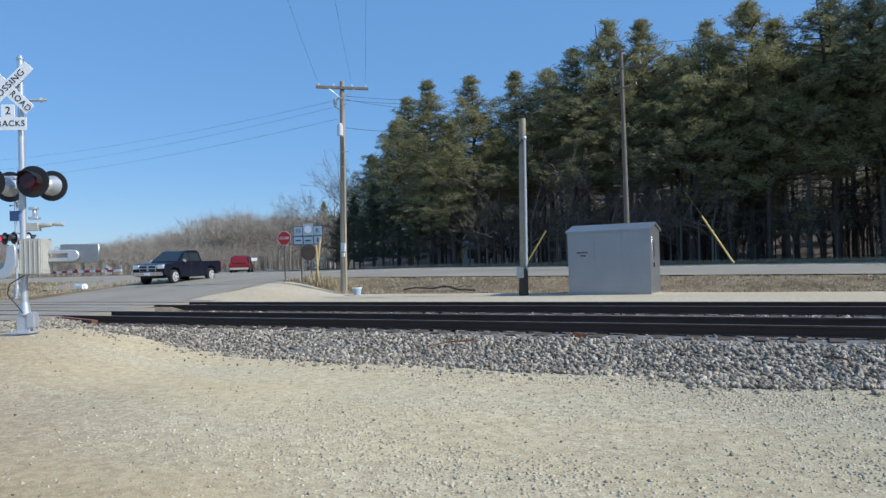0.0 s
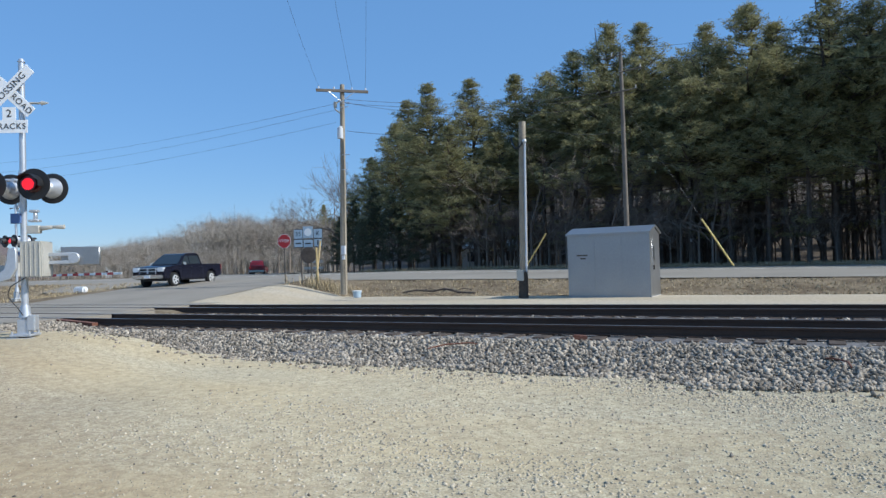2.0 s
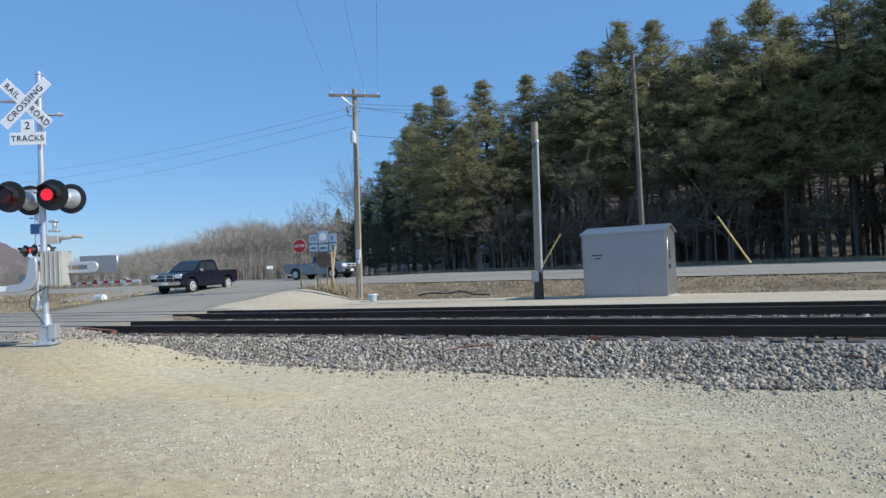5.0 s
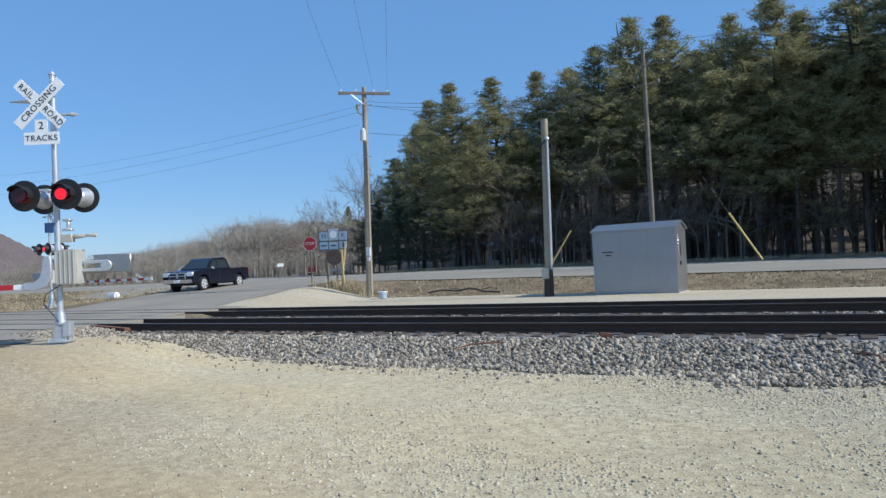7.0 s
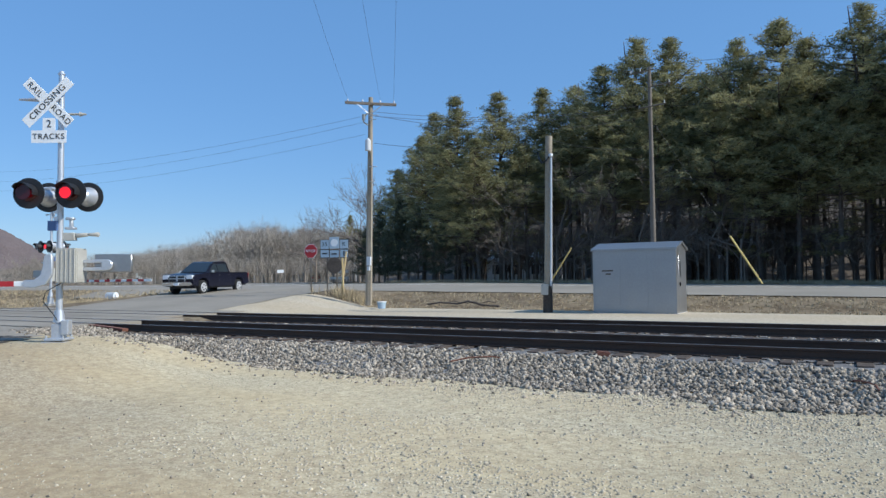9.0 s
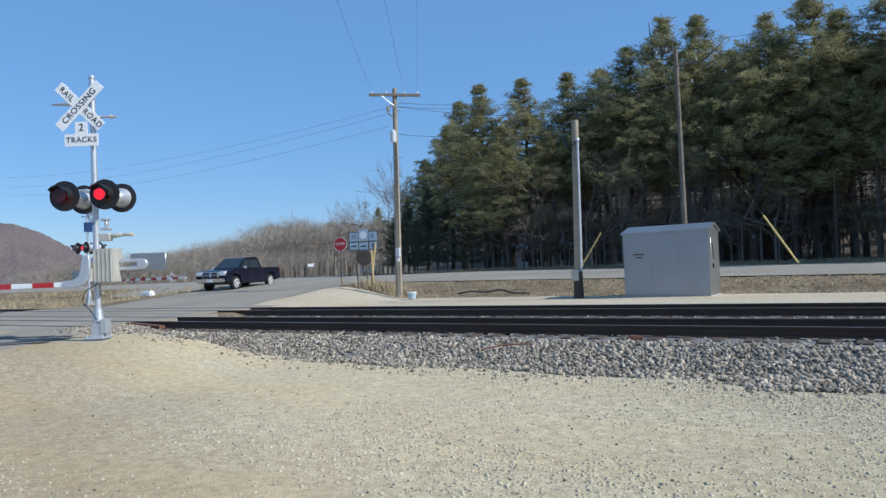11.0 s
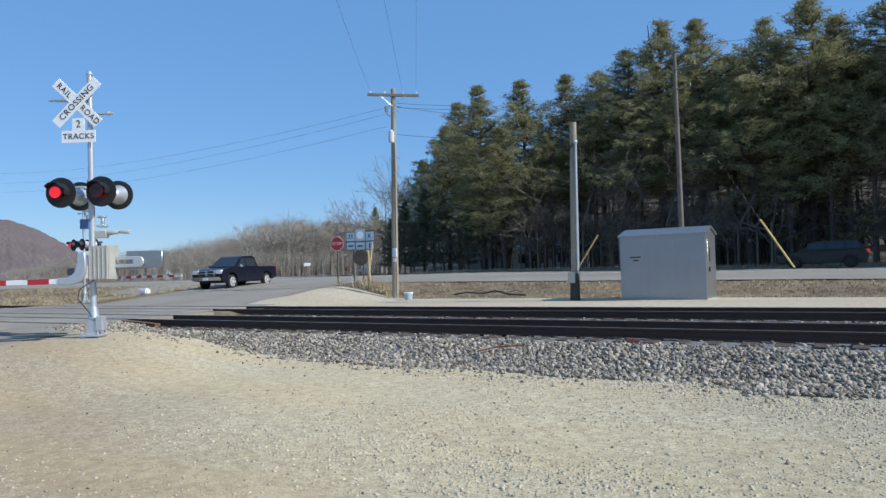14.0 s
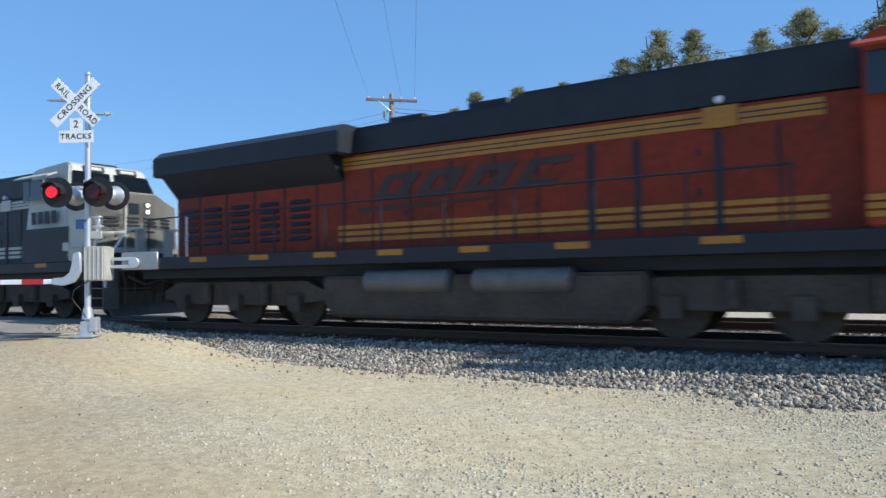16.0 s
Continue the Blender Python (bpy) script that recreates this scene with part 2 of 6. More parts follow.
M_POST = mat("yellow_end_paint", (0.30, 0.13, 0.012), (0.44, 0.21, 0.02), 0.45, bump=0.02)
# dusty grime, with the lens veil over dark parts lifted into its colour
M_UNDER = mat("veil_lifted_dusty_underframe", (0.045, 0.038, 0.031), (0.12, 0.10, 0.082), 0.9, 0.0, big=1.5, fine=14, bump=0.2, gloss=0.1)
M_CREAM = mat("cream_loco_paint", (0.42, 0.395, 0.335), (0.56, 0.535, 0.475), 0.45, bump=0.03)
M_PLOW = mat("grey_plow_steel", (0.09, 0.086, 0.082), (0.20, 0.19, 0.185), 0.6, 0.2, big=3, fine=20, bump=0.1)
M_RAILING = mat("white_handrail", (0.70, 0.69, 0.66), (0.82, 0.81, 0.78), 0.5, bump=0)
M_GLASS = mat("dark_window_glass", (0.02, 0.028, 0.036), (0.03, 0.04, 0.05), 0.06, 0.0, bump=0)
M_NAVY = mat("dark_blue_car_paint", (0.008, 0.009, 0.018), (0.014, 0.015, 0.028), 0.18, 0.0, big=2, fine=10, bump=0)
M_REDCAR = mat("red_car_paint", (0.15, 0.012, 0.017), (0.21, 0.018, 0.024), 0.25, bump=0)
M_SILVER = mat("silver_car_paint", (0.17, 0.20, 0.25), (0.23, 0.26, 0.31), 0.25, 0.5, bump=0)
M_CHROME = mat("chrome", (0.72, 0.73, 0.75), (0.82, 0.83, 0.85), 0.12, 1.0, bump=0)
M_ALLOY = mat("bright_alloy_rim", (0.55, 0.56, 0.57), (0.70, 0.71, 0.72), 0.35, 0.35, bump=0)
M_TYRE = mat("tyre_rubber", (0.012, 0.012, 0.012), (0.03, 0.03, 0.03), 0.85, bump=0.1)
M_TAIL = mat("red_tail_lamp", (0.30, 0.01, 0.01), (0.45, 0.02, 0.02), 0.2, bump=0)
M_TAILLIT = mat("lit_tail_lamp", (0.8, 0.02, 0.02), (0.9, 0.03, 0.03), 0.2, bump=0, glow=0.5)
# sun glare on the headlamps is put into this near-white base colour
M_CLEAR = mat("glare_white_headlamp", (0.80, 0.81, 0.82), (0.90, 0.91, 0.92), 0.15, 0.1, bump=0)
M_STREAM = mat("pale_house_siding", (0.55, 0.57, 0.58), (0.70, 0.71, 0.72), 0.7, bump=0)


# ---- shaping helpers ----
def box(bm, x, y, z, sx, sy, sz, m=None):
    mm = Matrix.Translation((x, y, z)) @ (m or Matrix.Identity(4)) @ Matrix.Diagonal((sx, sy, sz, 1))
    return bmesh.ops.create_cube(bm, size=1, matrix=mm)["verts"]


def rod(bm, p, q, r, r2=None, seg=8):
    p, q = Vector(p), Vector(q)
    d = q - p
    mm = Matrix.Translation((p + q) / 2) @ d.to_track_quat("Z", "Y").to_matrix().to_4x4()
    return bmesh.ops.create_cone(bm, cap_ends=True, segments=seg, radius1=r, radius2=r if r2 is None else r2, depth=d.length, matrix=mm)["verts"]


def tube(bm, pts, r, seg=6):
    """One unbroken round tube through the points."""
    pts = [Vector(p) for p in pts]
    rings = []
    for i, p in enumerate(pts):
        d = pts[min(i + 1, len(pts) - 1)] - pts[max(i - 1, 0)]
        q = d.to_track_quat("Z", "Y")
        rings.append([bm.verts.new(p + q @ Vector((r * math.cos(6.2832 * k / seg), r * math.sin(6.2832 * k / seg), 0))) for k in range(seg)])
    for u, v in zip(rings, rings[1:]):
        for k in range(seg):
            j = (k + 1) % seg
            bm.faces.new((u[k], u[j], v[j], v[k]))
    bm.faces.new(rings[0][::-1])
    bm.faces.new(rings[-1])


def bent(bm, pts, r, seg=8):
    """A bent rod with its corners eased."""
    p = [Vector(q) for q in pts]
    soft = [p[0]]
    for u, v, w in zip(p, p[1:], p[2:]):
        soft += [v.lerp(u, 0.25), v.lerp(u, 0.06).lerp(v.lerp(w, 0.06), 0.5), v.lerp(w, 0.25)]
    tube(bm, soft + [p[-1]], r, seg)


def prism(bm, prof, y0, y1):
    """A profile in x and z, drawn out along y."""
    a = [bm.verts.new((x, y0, z)) for x, z in prof]
    b = [bm.verts.new((x, y1, z)) for x, z in prof]
    bm.faces.new(a)
    bm.faces.new(b[::-1])
    k = len(prof)
    for i in range(k):
        bm.faces.new((a[i], b[i], b[(i + 1) % k], a[(i + 1) % k]))
    return a + b


def bevelled(bm, w, seg=2):
    bmesh.ops.recalc_face_normals(bm, faces=bm.faces)
    es = [e for e in bm.edges if len(e.link_faces) == 2 and e.calc_face_angle(0) > 0.5]
    bmesh.ops.bevel(bm, geom=es, offset=w, segments=seg, affect="EDGES", clamp_overlap=True)
    return bm


def as_mesh(name, bm, material, smooth=False):
    bmesh.ops.recalc_face_normals(bm, faces=bm.faces)
    me = bpy.data.meshes.new(name)
    bm.to_mesh(me)
    bm.free()
    me.materials.append(material)
    if smooth:
        me.polygons.foreach_set("use_smooth", [True] * len(me.polygons))
        me.set_sharp_from_angle(angle=radians(40))
    return me


def part(name, bm, material, parent=None, label="", smooth=True):
    ob = new(name, as_mesh(name, bm, material, smooth))
    ob.parent = parent
    return tagged(ob, label=label)


def thing(name, m, label, category, group=""):
    ob = new(name)
    ob.empty_display_size = 0.2
    ob.matrix_world = m
    return tagged(ob, label, category, group)


def B():
    return bmesh.new()


def box_bm(*a):
    bm = B()
    box(bm, *a)
    return bm


def words(text, size, material, parent, m, name="lettering"):
    cu = bpy.data.curves.new(name, "FONT")
    cu.body, cu.size, cu.align_x, cu.align_y, cu.extrude, cu.space_character = text, size, "CENTER", "CENTER", 0.002, 1.12
    tmp = new("tmp", cu)
    me = bpy.data.meshes.new_from_object(tmp.evaluated_get(bpy.context.evaluated_depsgraph_get()))
    bpy.data.objects.remove(tmp)
    me.name = name
    me.materials.clear()
    me.materials.append(material)
    ob = new(name, me)
    ob.parent = parent
    ob.matrix_local = m
    return ob


def numpy_mesh(name, verts, faces, material, kind=""):
    """A mesh of many triangles from arrays."""
    me = bpy.data.meshes.new(name)
    me.vertices.add(len(verts))
    me.vertices.foreach_set("co", np.asarray(verts, dtype=np.float32).ravel())
    f = np.asarray(faces, dtype=np.int32)
    me.loops.add(f.size)
    me.loops.foreach_set("vertex_index", f.ravel())
    me.polygons.add(len(f))
    me.polygons.foreach_set("loop_start", np.arange(0, f.size, f.shape[1], dtype=np.int32))
    me.update(calc_edges=True)
    me.materials.append(material)
    return me


def sm(a, b, v):
    k = min(1.0, max(0.0, (v - a) / (b - a)))
    return k * k * (3 - 2 * k)


def lerp_table(v, table):
    for (a, p), (b, q) in zip(table, table[1:]):
        if v <= b:
            return p + (q - p) * max(0.0, (v - a) / (b - a))
    return table[-1][1]


# ---- the lie of the land ----
NEAR, FAR = 12.95, 17.2              # centre lines of the two tracks
HW0, HW1 = 32.0, 48.5                # edges of the highway


def road_x(y):
    """The east edge of the side road, which crosses the rails a little askew."""
    return -19.6 - 0.27 * (y - 12.0)


def height(x, y):
    tilt = -0.0114 * (min(6.0, max(-26.0, x)) + 10)
    hw = lerp_table(y, ((HW0, 0.33), (42.5, 0.56), (HW1, 0.575), (70, 0.60), (300, 0.6)))
    east = lerp_table(y, ((9.6, -0.50), (11.2, -0.42), (18.5, -0.36), (20.5, -0.26), (27, -0.24), (28.5, -0.20), (HW0 - 0.8, 0.30), (HW0, 0.33)))
    west = lerp_table(y, ((-6, -0.35), (4, -0.16), (9, -0.06), (11, -0.045), (19, -0.045), (23, 0.20), (26, 0.40), (HW0, 0.46)))
    k = sm(-9.0, -13.5, x) if y < 11 else sm(road_x(y) + 4.5, road_x(y) + 0.2, x)
    if 9.6 <= y < 20:
        k = sm(-14.0, -17.5, x) if y < 12 else sm(-17, -19, x)
    if x < -34 and 9 < y < 30:
        west -= 0.45 * sm(-34, -40, x) * (1 - sm(26, 30, y))
    z = east * (1 - k) + west * k
    if y >= HW0:
        z = hw
    z += tilt * sm(26, HW0, y) * (1 - sm(60, 90, y))
    return z


def sheet(name, xs, ys, material, lift=0.0, rough=0.0, edge=None, thick=0.0):
    """A sheet that lies on the land; edge(y) shifts it sideways."""
    bm = B()
    rows = []
    for y in ys:
        rows.append([])
        for x in xs:
            xx = x + (edge(y) if edge else 0)
            z = height(xx, y) + lift + (noise.noise((xx * 0.6, y * 0.6, 3)) * rough if rough else 0)
            rows[-1].append(bm.verts.new((xx, y, z)))
    for r, s in zip(rows, rows[1:]):
        for i in range(len(r) - 1):
            bm.faces.new((r[i], r[i + 1], s[i + 1], s[i]))
    ob = new(name, as_mesh(name, bm, material))
    ob.data.polygons.foreach_set("use_smooth", [True] * len(ob.data.polygons))
    return tagged(ob, kind="structure")


def steps(a, b, d):
    return [a + (b - a) * i / max(1, round((b - a) / d)) for i in range(max(1, round((b - a) / d)) + 1)]


far_x = [-3000, -1500, -800, -400, -200, -120, -80] + steps(-60, 30, 1.0) + [60, 120, 300, 800, 2000]
ground = sheet("ground", far_x, [-400, -150, -60, -25] + steps(-10, 60, 0.8) + [70, 90, 130, 200, 400, 900, 3000], M_GRASS_FLOOR, lift=-0.03, rough=0.05)
tagged(ground, "dry winter grass and bare brown soil", "ground")
lot = sheet("gravel_lot", steps(-22, 30, 0.5), [-60, -30] + steps(-12, 11.2, 0.4), M_LOT, lift=0.0, rough=0.035)
tagged(lot, "pale tan limestone gravel yard with tyre marks", "gravel yard")
strip = sheet("gravel_strip", steps(-24, 40, 1.0), steps(18.8, 27.2, 0.6), M_SAND, lift=0.0, rough=0.02)
tagged(strip, "pale sandy gravel access strip beside the tracks", "gravel strip")
highway = sheet("highway", [-400, -200, -120, -80] + steps(-60, 40, 2) + [80, 200, 400], steps(HW0, HW1, 1.5), M_HIGHWAY, lift=0.012)
tagged(highway, "pale grey sun-bleached two-lane highway", "road")
for yy, wide in ((41.0, 0.13), (HW1 - 0.9, 0.13)):
    tagged(sheet("road_edge_line", [-200, -120, -80] + steps(-60, 40, 2) + [80, 200], [yy, yy + wide], M_PAINT_W, lift=0.018), "worn white edge line on the highway", "road marking")
side_road = sheet("side_road", [0.0, -2.5, -5, -7.5, -10.0], [-40, -20] + steps(-8, HW0 + 0.2, 0.8), M_ASPHALT, lift=0.010, edge=road_x)
tagged(side_road, "worn grey asphalt side road over the level crossing", "road")
mouth = sheet("road_mouth", steps(-44, -25.5, 1.2), steps(27.5, HW0 + 0.1, 0.7), M_ASPHALT, lift=0.007)
tagged(mouth, "worn asphalt of the flared road junction", "road")


def away_x(y):
    return -42.5 - 0.748 * (y - 42)


away = sheet("county_road", [5, 2.5, 0, -2.5, -5], steps(HW1 - 0.1, 60, 1.5) + steps(65, 300, 15), M_HIGHWAY, lift=0.02, edge=away_x)
tagged(away, "pale county road that runs off toward bare woods", "road")


# ---- tracks ----
def rail_track(y, name):
    tr = thing(name, pose(0, y, 0), "railway track of dark rails on creosoted ties in grey ballast", "railway track", "tracks")
    for side in (-0.7525, 0.7525):
        bm = B()
        prof = [(-0.076, -0.172), (0.076, -0.172), (0.076, -0.160), (0.010, -0.140), (0.010, -0.045), (0.036, -0.036), (0.036, -0.004), (0.030, 0.0), (-0.030, 0.0), (-0.036, -0.004), (-0.036, -0.036), (-0.010, -0.045), (-0.010, -0.140), (-0.076, -0.160)]
        for x0, x1 in ((-700, 400),):
            a = [bm.verts.new((x0, side + p, q)) for p, q in prof]
            b = [bm.verts.new((x1, side + p, q)) for p, q in prof]
            for i in range(len(prof)):
                j = (i + 1) % len(prof)
                bm.faces.new((a[i], b[i], b[j], a[j]))
        rail = part("rail", bm, M_RAIL, tr, smooth=False)
        bm = B()
        box(bm, -150, side, 0.001, 1100, 0.052, 0.003)
        part("rail_head", bm, M_RAILTOP, rail, "polished running surface", smooth=False)
    tie = B()
    box(tie, 0, 0, -0.27, 0.23, 2.6, 0.18)
    bevelled(tie, 0.012, 1)
    me = as_mesh("tie", tie, M_TIE)
    for i in range(-2, 75):
        o = new("tie", me)
        o.parent = tr
        o.matrix_local = pose(14.0 - i * 0.51, random.uniform(-0.04, 0.04), random.uniform(-0.006, 0.006), 0, 0, random.uniform(-1, 1))
    return tr


track_a = rail_track(NEAR, "railway_track")
track_b = rail_track(FAR, "railway_track")


def bed_height(y):
    """Ballast: shoulders that fall away from the tie ends."""
    return lerp_table(y, ((9.75, -0.52), (10.1, -0.47), (11.15, -0.24), (11.5, -0.205), (14.4, -0.205), (15.05, -0.25), (15.7, -0.205), (18.7, -0.205), (19.6, -0.36), (20, -0.5)))


def ballast_foot(x):
    return lerp_table(x, ((-18.3, 10.0), (-15, 9.8), (-12.8, 9.7), (-11, 9.5), (-9.5, 9.6), (-8, 9.75), (0, 9.5), (9, 9.3)))


def bed_end(y):
    return 18.4 if y < 15 else 19.9


bm = B()
rows = []
ys = steps(9.75, 19.9, 0.25)
for y in ys:
    line = [60.0, 40.0] + [24 - 0.6 * i for i in range(71)]
    rows.append([bm.verts.new((max(x, -bed_end(y) + 0.05), y, bed_height(y) + noise.noise((x, y, 0)) * 0.03 - 0.45 * sm(-0.1, 0.35, ballast_foot(x) - y))) for x in line])
for r, s in zip(rows, rows[1:]):
    for i in range(len(r) - 1):
        bm.faces.new((r[i + 1], r[i], s[i], s[i + 1]))
bed = new("ballast_bed", as_mesh("ballast_bed", bm, M_BED))
tagged(bed, "bed of crushed grey ballast under the tracks", "ballast", kind="structure")
bm = B()
rows = []
for y in steps(10.0, 19.7, 0.5):
    rows.append([bm.verts.new((x, y, bed_height(y) + 0.0)) for x in (-36, -60, -120, -300, -700)])
for r, s in zip(rows, rows[1:]):
    for i in range(4):
        bm.faces.new((r[i + 1], r[i], s[i], s[i + 1]))
tagged(new("ballast_bed", as_mesh("ballast_bed", bm, M_BED)), "bed of crushed grey ballast beyond the crossing", "ballast", kind="structure")


def stones(name, count, place, size, material, label, category, jag=(0.55, 1.25)):
    """Many small rough stones in one mesh; place() gives x, y, z."""
    bm = B()
    bmesh.ops.create_icosphere(bm, subdivisions=1, radius=1)
    base = np.array([v.co[:] for v in bm.verts])
    tri = np.array([[v.index for v in f.verts] for f in bm.faces])
    bm.free()
    rng = np.random.default_rng(5)
    pos = np.array([place(rng) for _ in range(count)])
    s = rng.uniform(size[0], size[1], (count, 1, 1)) * rng.uniform(0.55, 1.2, (count, 1, 3))
    v = base[None] * rng.uniform(jag[0], jag[1], (count, len(base), 1)) * s
    a = rng.uniform(0, 6.283, count)
    t = rng.uniform(-0.7, 0.7, count)
    ca, sa, ct, st = np.cos(a), np.sin(a), np.cos(t), np.sin(t)
    y2, z2 = v[..., 1] * ct[:, None] - v[..., 2] * st[:, None], v[..., 1] * st[:, None] + v[..., 2] * ct[:, None]
    x3, y3 = v[..., 0] * ca[:, None] - y2 * sa[:, None], v[..., 0] * sa[:, None] + y2 * ca[:, None]
    v = np.stack([x3, y3, z2], -1) + pos[:, None]
    f = (tri[None] + (np.arange(count) * len(base))[:, None, None]).reshape(-1, 3)
    ob = new(name, numpy_mesh(name, v.reshape(-1, 3), f, material))
    return tagged(ob, label, category, kind="stuff")


def on_near_shoulder(rng):
    y = 11.45 - 1.7 * rng.random() ** 0.9 - (0.9 * rng.random() ** 2 if rng.random() < 0.12 else 0)
    x = rng.uniform(-18.3, 9)
    foot = ballast_foot(x)
    y = 11.45 - (11.45 - y) * (11.45 - foot) / 1.7
    y -= 0.4 * noise.noise((x * 0.5, 0, 9)) * (1 - sm(9.8, 11.0, y))
    return x, y, max(bed_height(y) if y > 9.85 else -1, height(x, y)) + rng.uniform(-0.01, 0.022)


def on_tracks(rng):
    y = rng.uniform(11.4, 19.6)
    x = rng.uniform(-bed_end(y), 10)
    return x, y, bed_height(y) + rng.uniform(-0.03, 0.012)


stones("ballast_stones", 30000, on_near_shoulder, (0.016, 0.052), M_STONE, "loose crushed grey ballast stones on the shoulder", "ballast", (0.45, 1.3))
stones("ballast_stones", 6500, on_tracks, (0.030, 0.055), M_STONE, "loose crushed grey ballast stones between the rails", "ballast")


def on_lot(rng):
    while True:
        x = rng.uniform(-14, 7)
        y = 2.6 + 7.4 * rng.random() ** 1.5
        if rng.random() < 0.25 + 1.5 * max(0.0, noise.noise((x * 0.3 + y * 0.08, y * 0.8, 6)) + 0.1):
            break
    return x, y, height(x, y) + noise.noise((x * 0.6, y * 0.6, 3)) * 0.035 - 0.001


stones("pebbles", 16000, on_lot, (0.004, 0.012), M_PEBBLE, "loose pale pebbles scattered over the yard", "pebbles", (0.85, 1.12))

def dark_on_lot(rng):
    x = rng.uniform(-15, 6)
    y = 2.8 + 7.0 * rng.random() ** 1.3
    return x, y, height(x, y) + noise.noise((x * 0.6, y * 0.6, 3)) * 0.035 + 0.006


stones("pebbles", 520, dark_on_lot, (0.006, 0.022), M_STONE, "dark grey stones strayed onto the pale yard", "pebbles")

def spill(rng):
    while True:
        x = -8 + 15 * rng.random() ** 0.55
        y = 10.0 - 7.2 * rng.random() ** 1.35
        if rng.random() < 0.12 + 2.2 * max(0.0, noise.noise((x * 0.25 + y * 0.1, y * 0.7, 2)) + 0.12 + 0.2 * sm(-3, 4, x)):
            break
    return x, y, height(x, y) + noise.noise((x * 0.6, y * 0.6, 3)) * 0.035 - 0.003


stones("pebbles", 46000, spill, (0.008, 0.022), M_SPILL, "small grey chippings spilled from the ballast onto the yard", "pebbles", (0.6, 1.25))

# worn asphalt that flares from the side road toward the yard, with dark patches
def flare_edge(y):
    return lerp_table(y, ((-30, -6.0), (-8, -9.5), (2, -12.0), (4, -12.8), (6, -13.8), (7.5, -14.9), (8.5, -15.5), (9.3, -15.9), (10.8, -16.9)))


bm = B()
rows = []
for y in [-30, -18, -10] + steps(-6, 10.8, 0.35):
    x0, x1 = road_x(y) - 0.3, flare_edge(y) + 0.25 * noise.noise((0, y * 0.9, 5))
    rows.append([])
    for i in range(13):
        x = x0 + (x1 - x0) * i / 12
        rows[-1].append(bm.verts.new((x, y, height(x, y) + noise.noise((x * 0.6, y * 0.6, 3)) * 0.035 + 0.016 - 0.03 * (i == 12))))
for r, q in zip(rows, rows[1:]):
    for i in range(12):
        bm.faces.new((r[i], r[i + 1], q[i + 1], q[i]))
tagged(new("road_shoulder", as_mesh("road_shoulder", bm, M_ASPHALT, True)), "worn asphalt shoulder that flares into the gravel yard", "road", kind="structure")
for x0, y0, a, b, turn in ((-17.2, 8.35, 0.75, 0.20, 35), (-16.2, 8.75, 0.45, 0.14, 20), (-15.75, 7.35, 0.9, 0.10, 40), (-17.9, 7.7, 0.8, 0.16, 50), (-16.8, 7.2, 0.5, 0.08, 25), (-15.6, 7.95, 0.6, 0.07, 48)):
    bm = B()
    c, t = math.cos(radians(turn)), math.sin(radians(turn))
    ring = []
    for k in range(28):
        w = 6.2832 * k / 28
        r = 1 + 0.5 * noise.noise((2.2 * math.cos(w) + x0, 2.2 * math.sin(w), y0))
        u, v = a * r * math.cos(w), b * r * math.sin(w)
        x, y = x0 + u * c - v * t, y0 + u * t + v * c
        ring.append((x, y, height(x, y) + noise.noise((x * 0.6, y * 0.6, 3)) * 0.035))
    lo, hi = [bm.verts.new((x, y, z + 0.010)) for x, y, z in ring], [bm.verts.new((x, y, z + 0.024)) for x, y, z in ring]
    bm.faces.new(hi)
    for k in range(28):
        bm.faces.new((lo[k], lo[(k + 1) % 28], hi[(k + 1) % 28], hi[k]))
    tagged(part("dark_patch", bm, M_PATCH, None, smooth=False), "black irregular patch on the worn asphalt", "road patch", kind="structure")

# crossing panels, flush with the rails
for yc in (NEAR, FAR):
    for k, (y0, y1) in enumerate(((-2.2, -0.83), (-0.67, 0.67), (0.83, 2.2))):
        bm = B()
        x1 = -18.3 if yc == NEAR else -19.8
        prism(bm, [(x1, -0.25), (x1, -0.012), (x1 - 14, -0.012), (x1 - 14, -0.25)], yc + y0, yc + y1)
        tagged(part("crossing_panel", bm, M_ASPHALT, None, smooth=False), "asphalt panel of the level crossing between the rails", "crossing panel", kind="structure")


# rusty odds and ends beside the near rail
def scrap(name, m, bm, label, category):
    o = part(name, bm, M_RUST, None)
    o.matrix_world = m
    return tagged(o, label, category)


scrap("rail_anchor", pose(-3.62, 11.75, -0.21, 0, 6, 20), bevelled(box_bm(0, 0, 0.03, 0.24, 0.16, 0.09), 0.015), "rust-red steel rail anchor lying on the ballast", "rail anchor")
for x0, y0, turn in ((-5.55, 10.75, 38), (0.15, 10.6, -62)):
    bm = B()
    bent(bm, [(-0.45, 0, 0), (-0.1, 0.06, 0.05), (0.3, 0.02, 0.06), (0.5, -0.05, 0.02)], 0.013)
    scrap("bent_rod", pose(x0, y0, bed_height(y0) + 0.05, 0, 0, turn), bm, "bent rusty iron rod on the ballast", "scrap iron")
for yc, xe in ((NEAR, -18.3),):
    for s in (-0.7525,):
        bm = B()
        prism(bm, [(0, -0.02), (0, -0.18), (1.5, -0.18), (1.5, -0.10)], s - 0.28, s - 0.10)
        scrap("crossing_ramp", pose(xe, yc, 0), bm, "rusty sloped end plate of the crossing panel", "ramp")


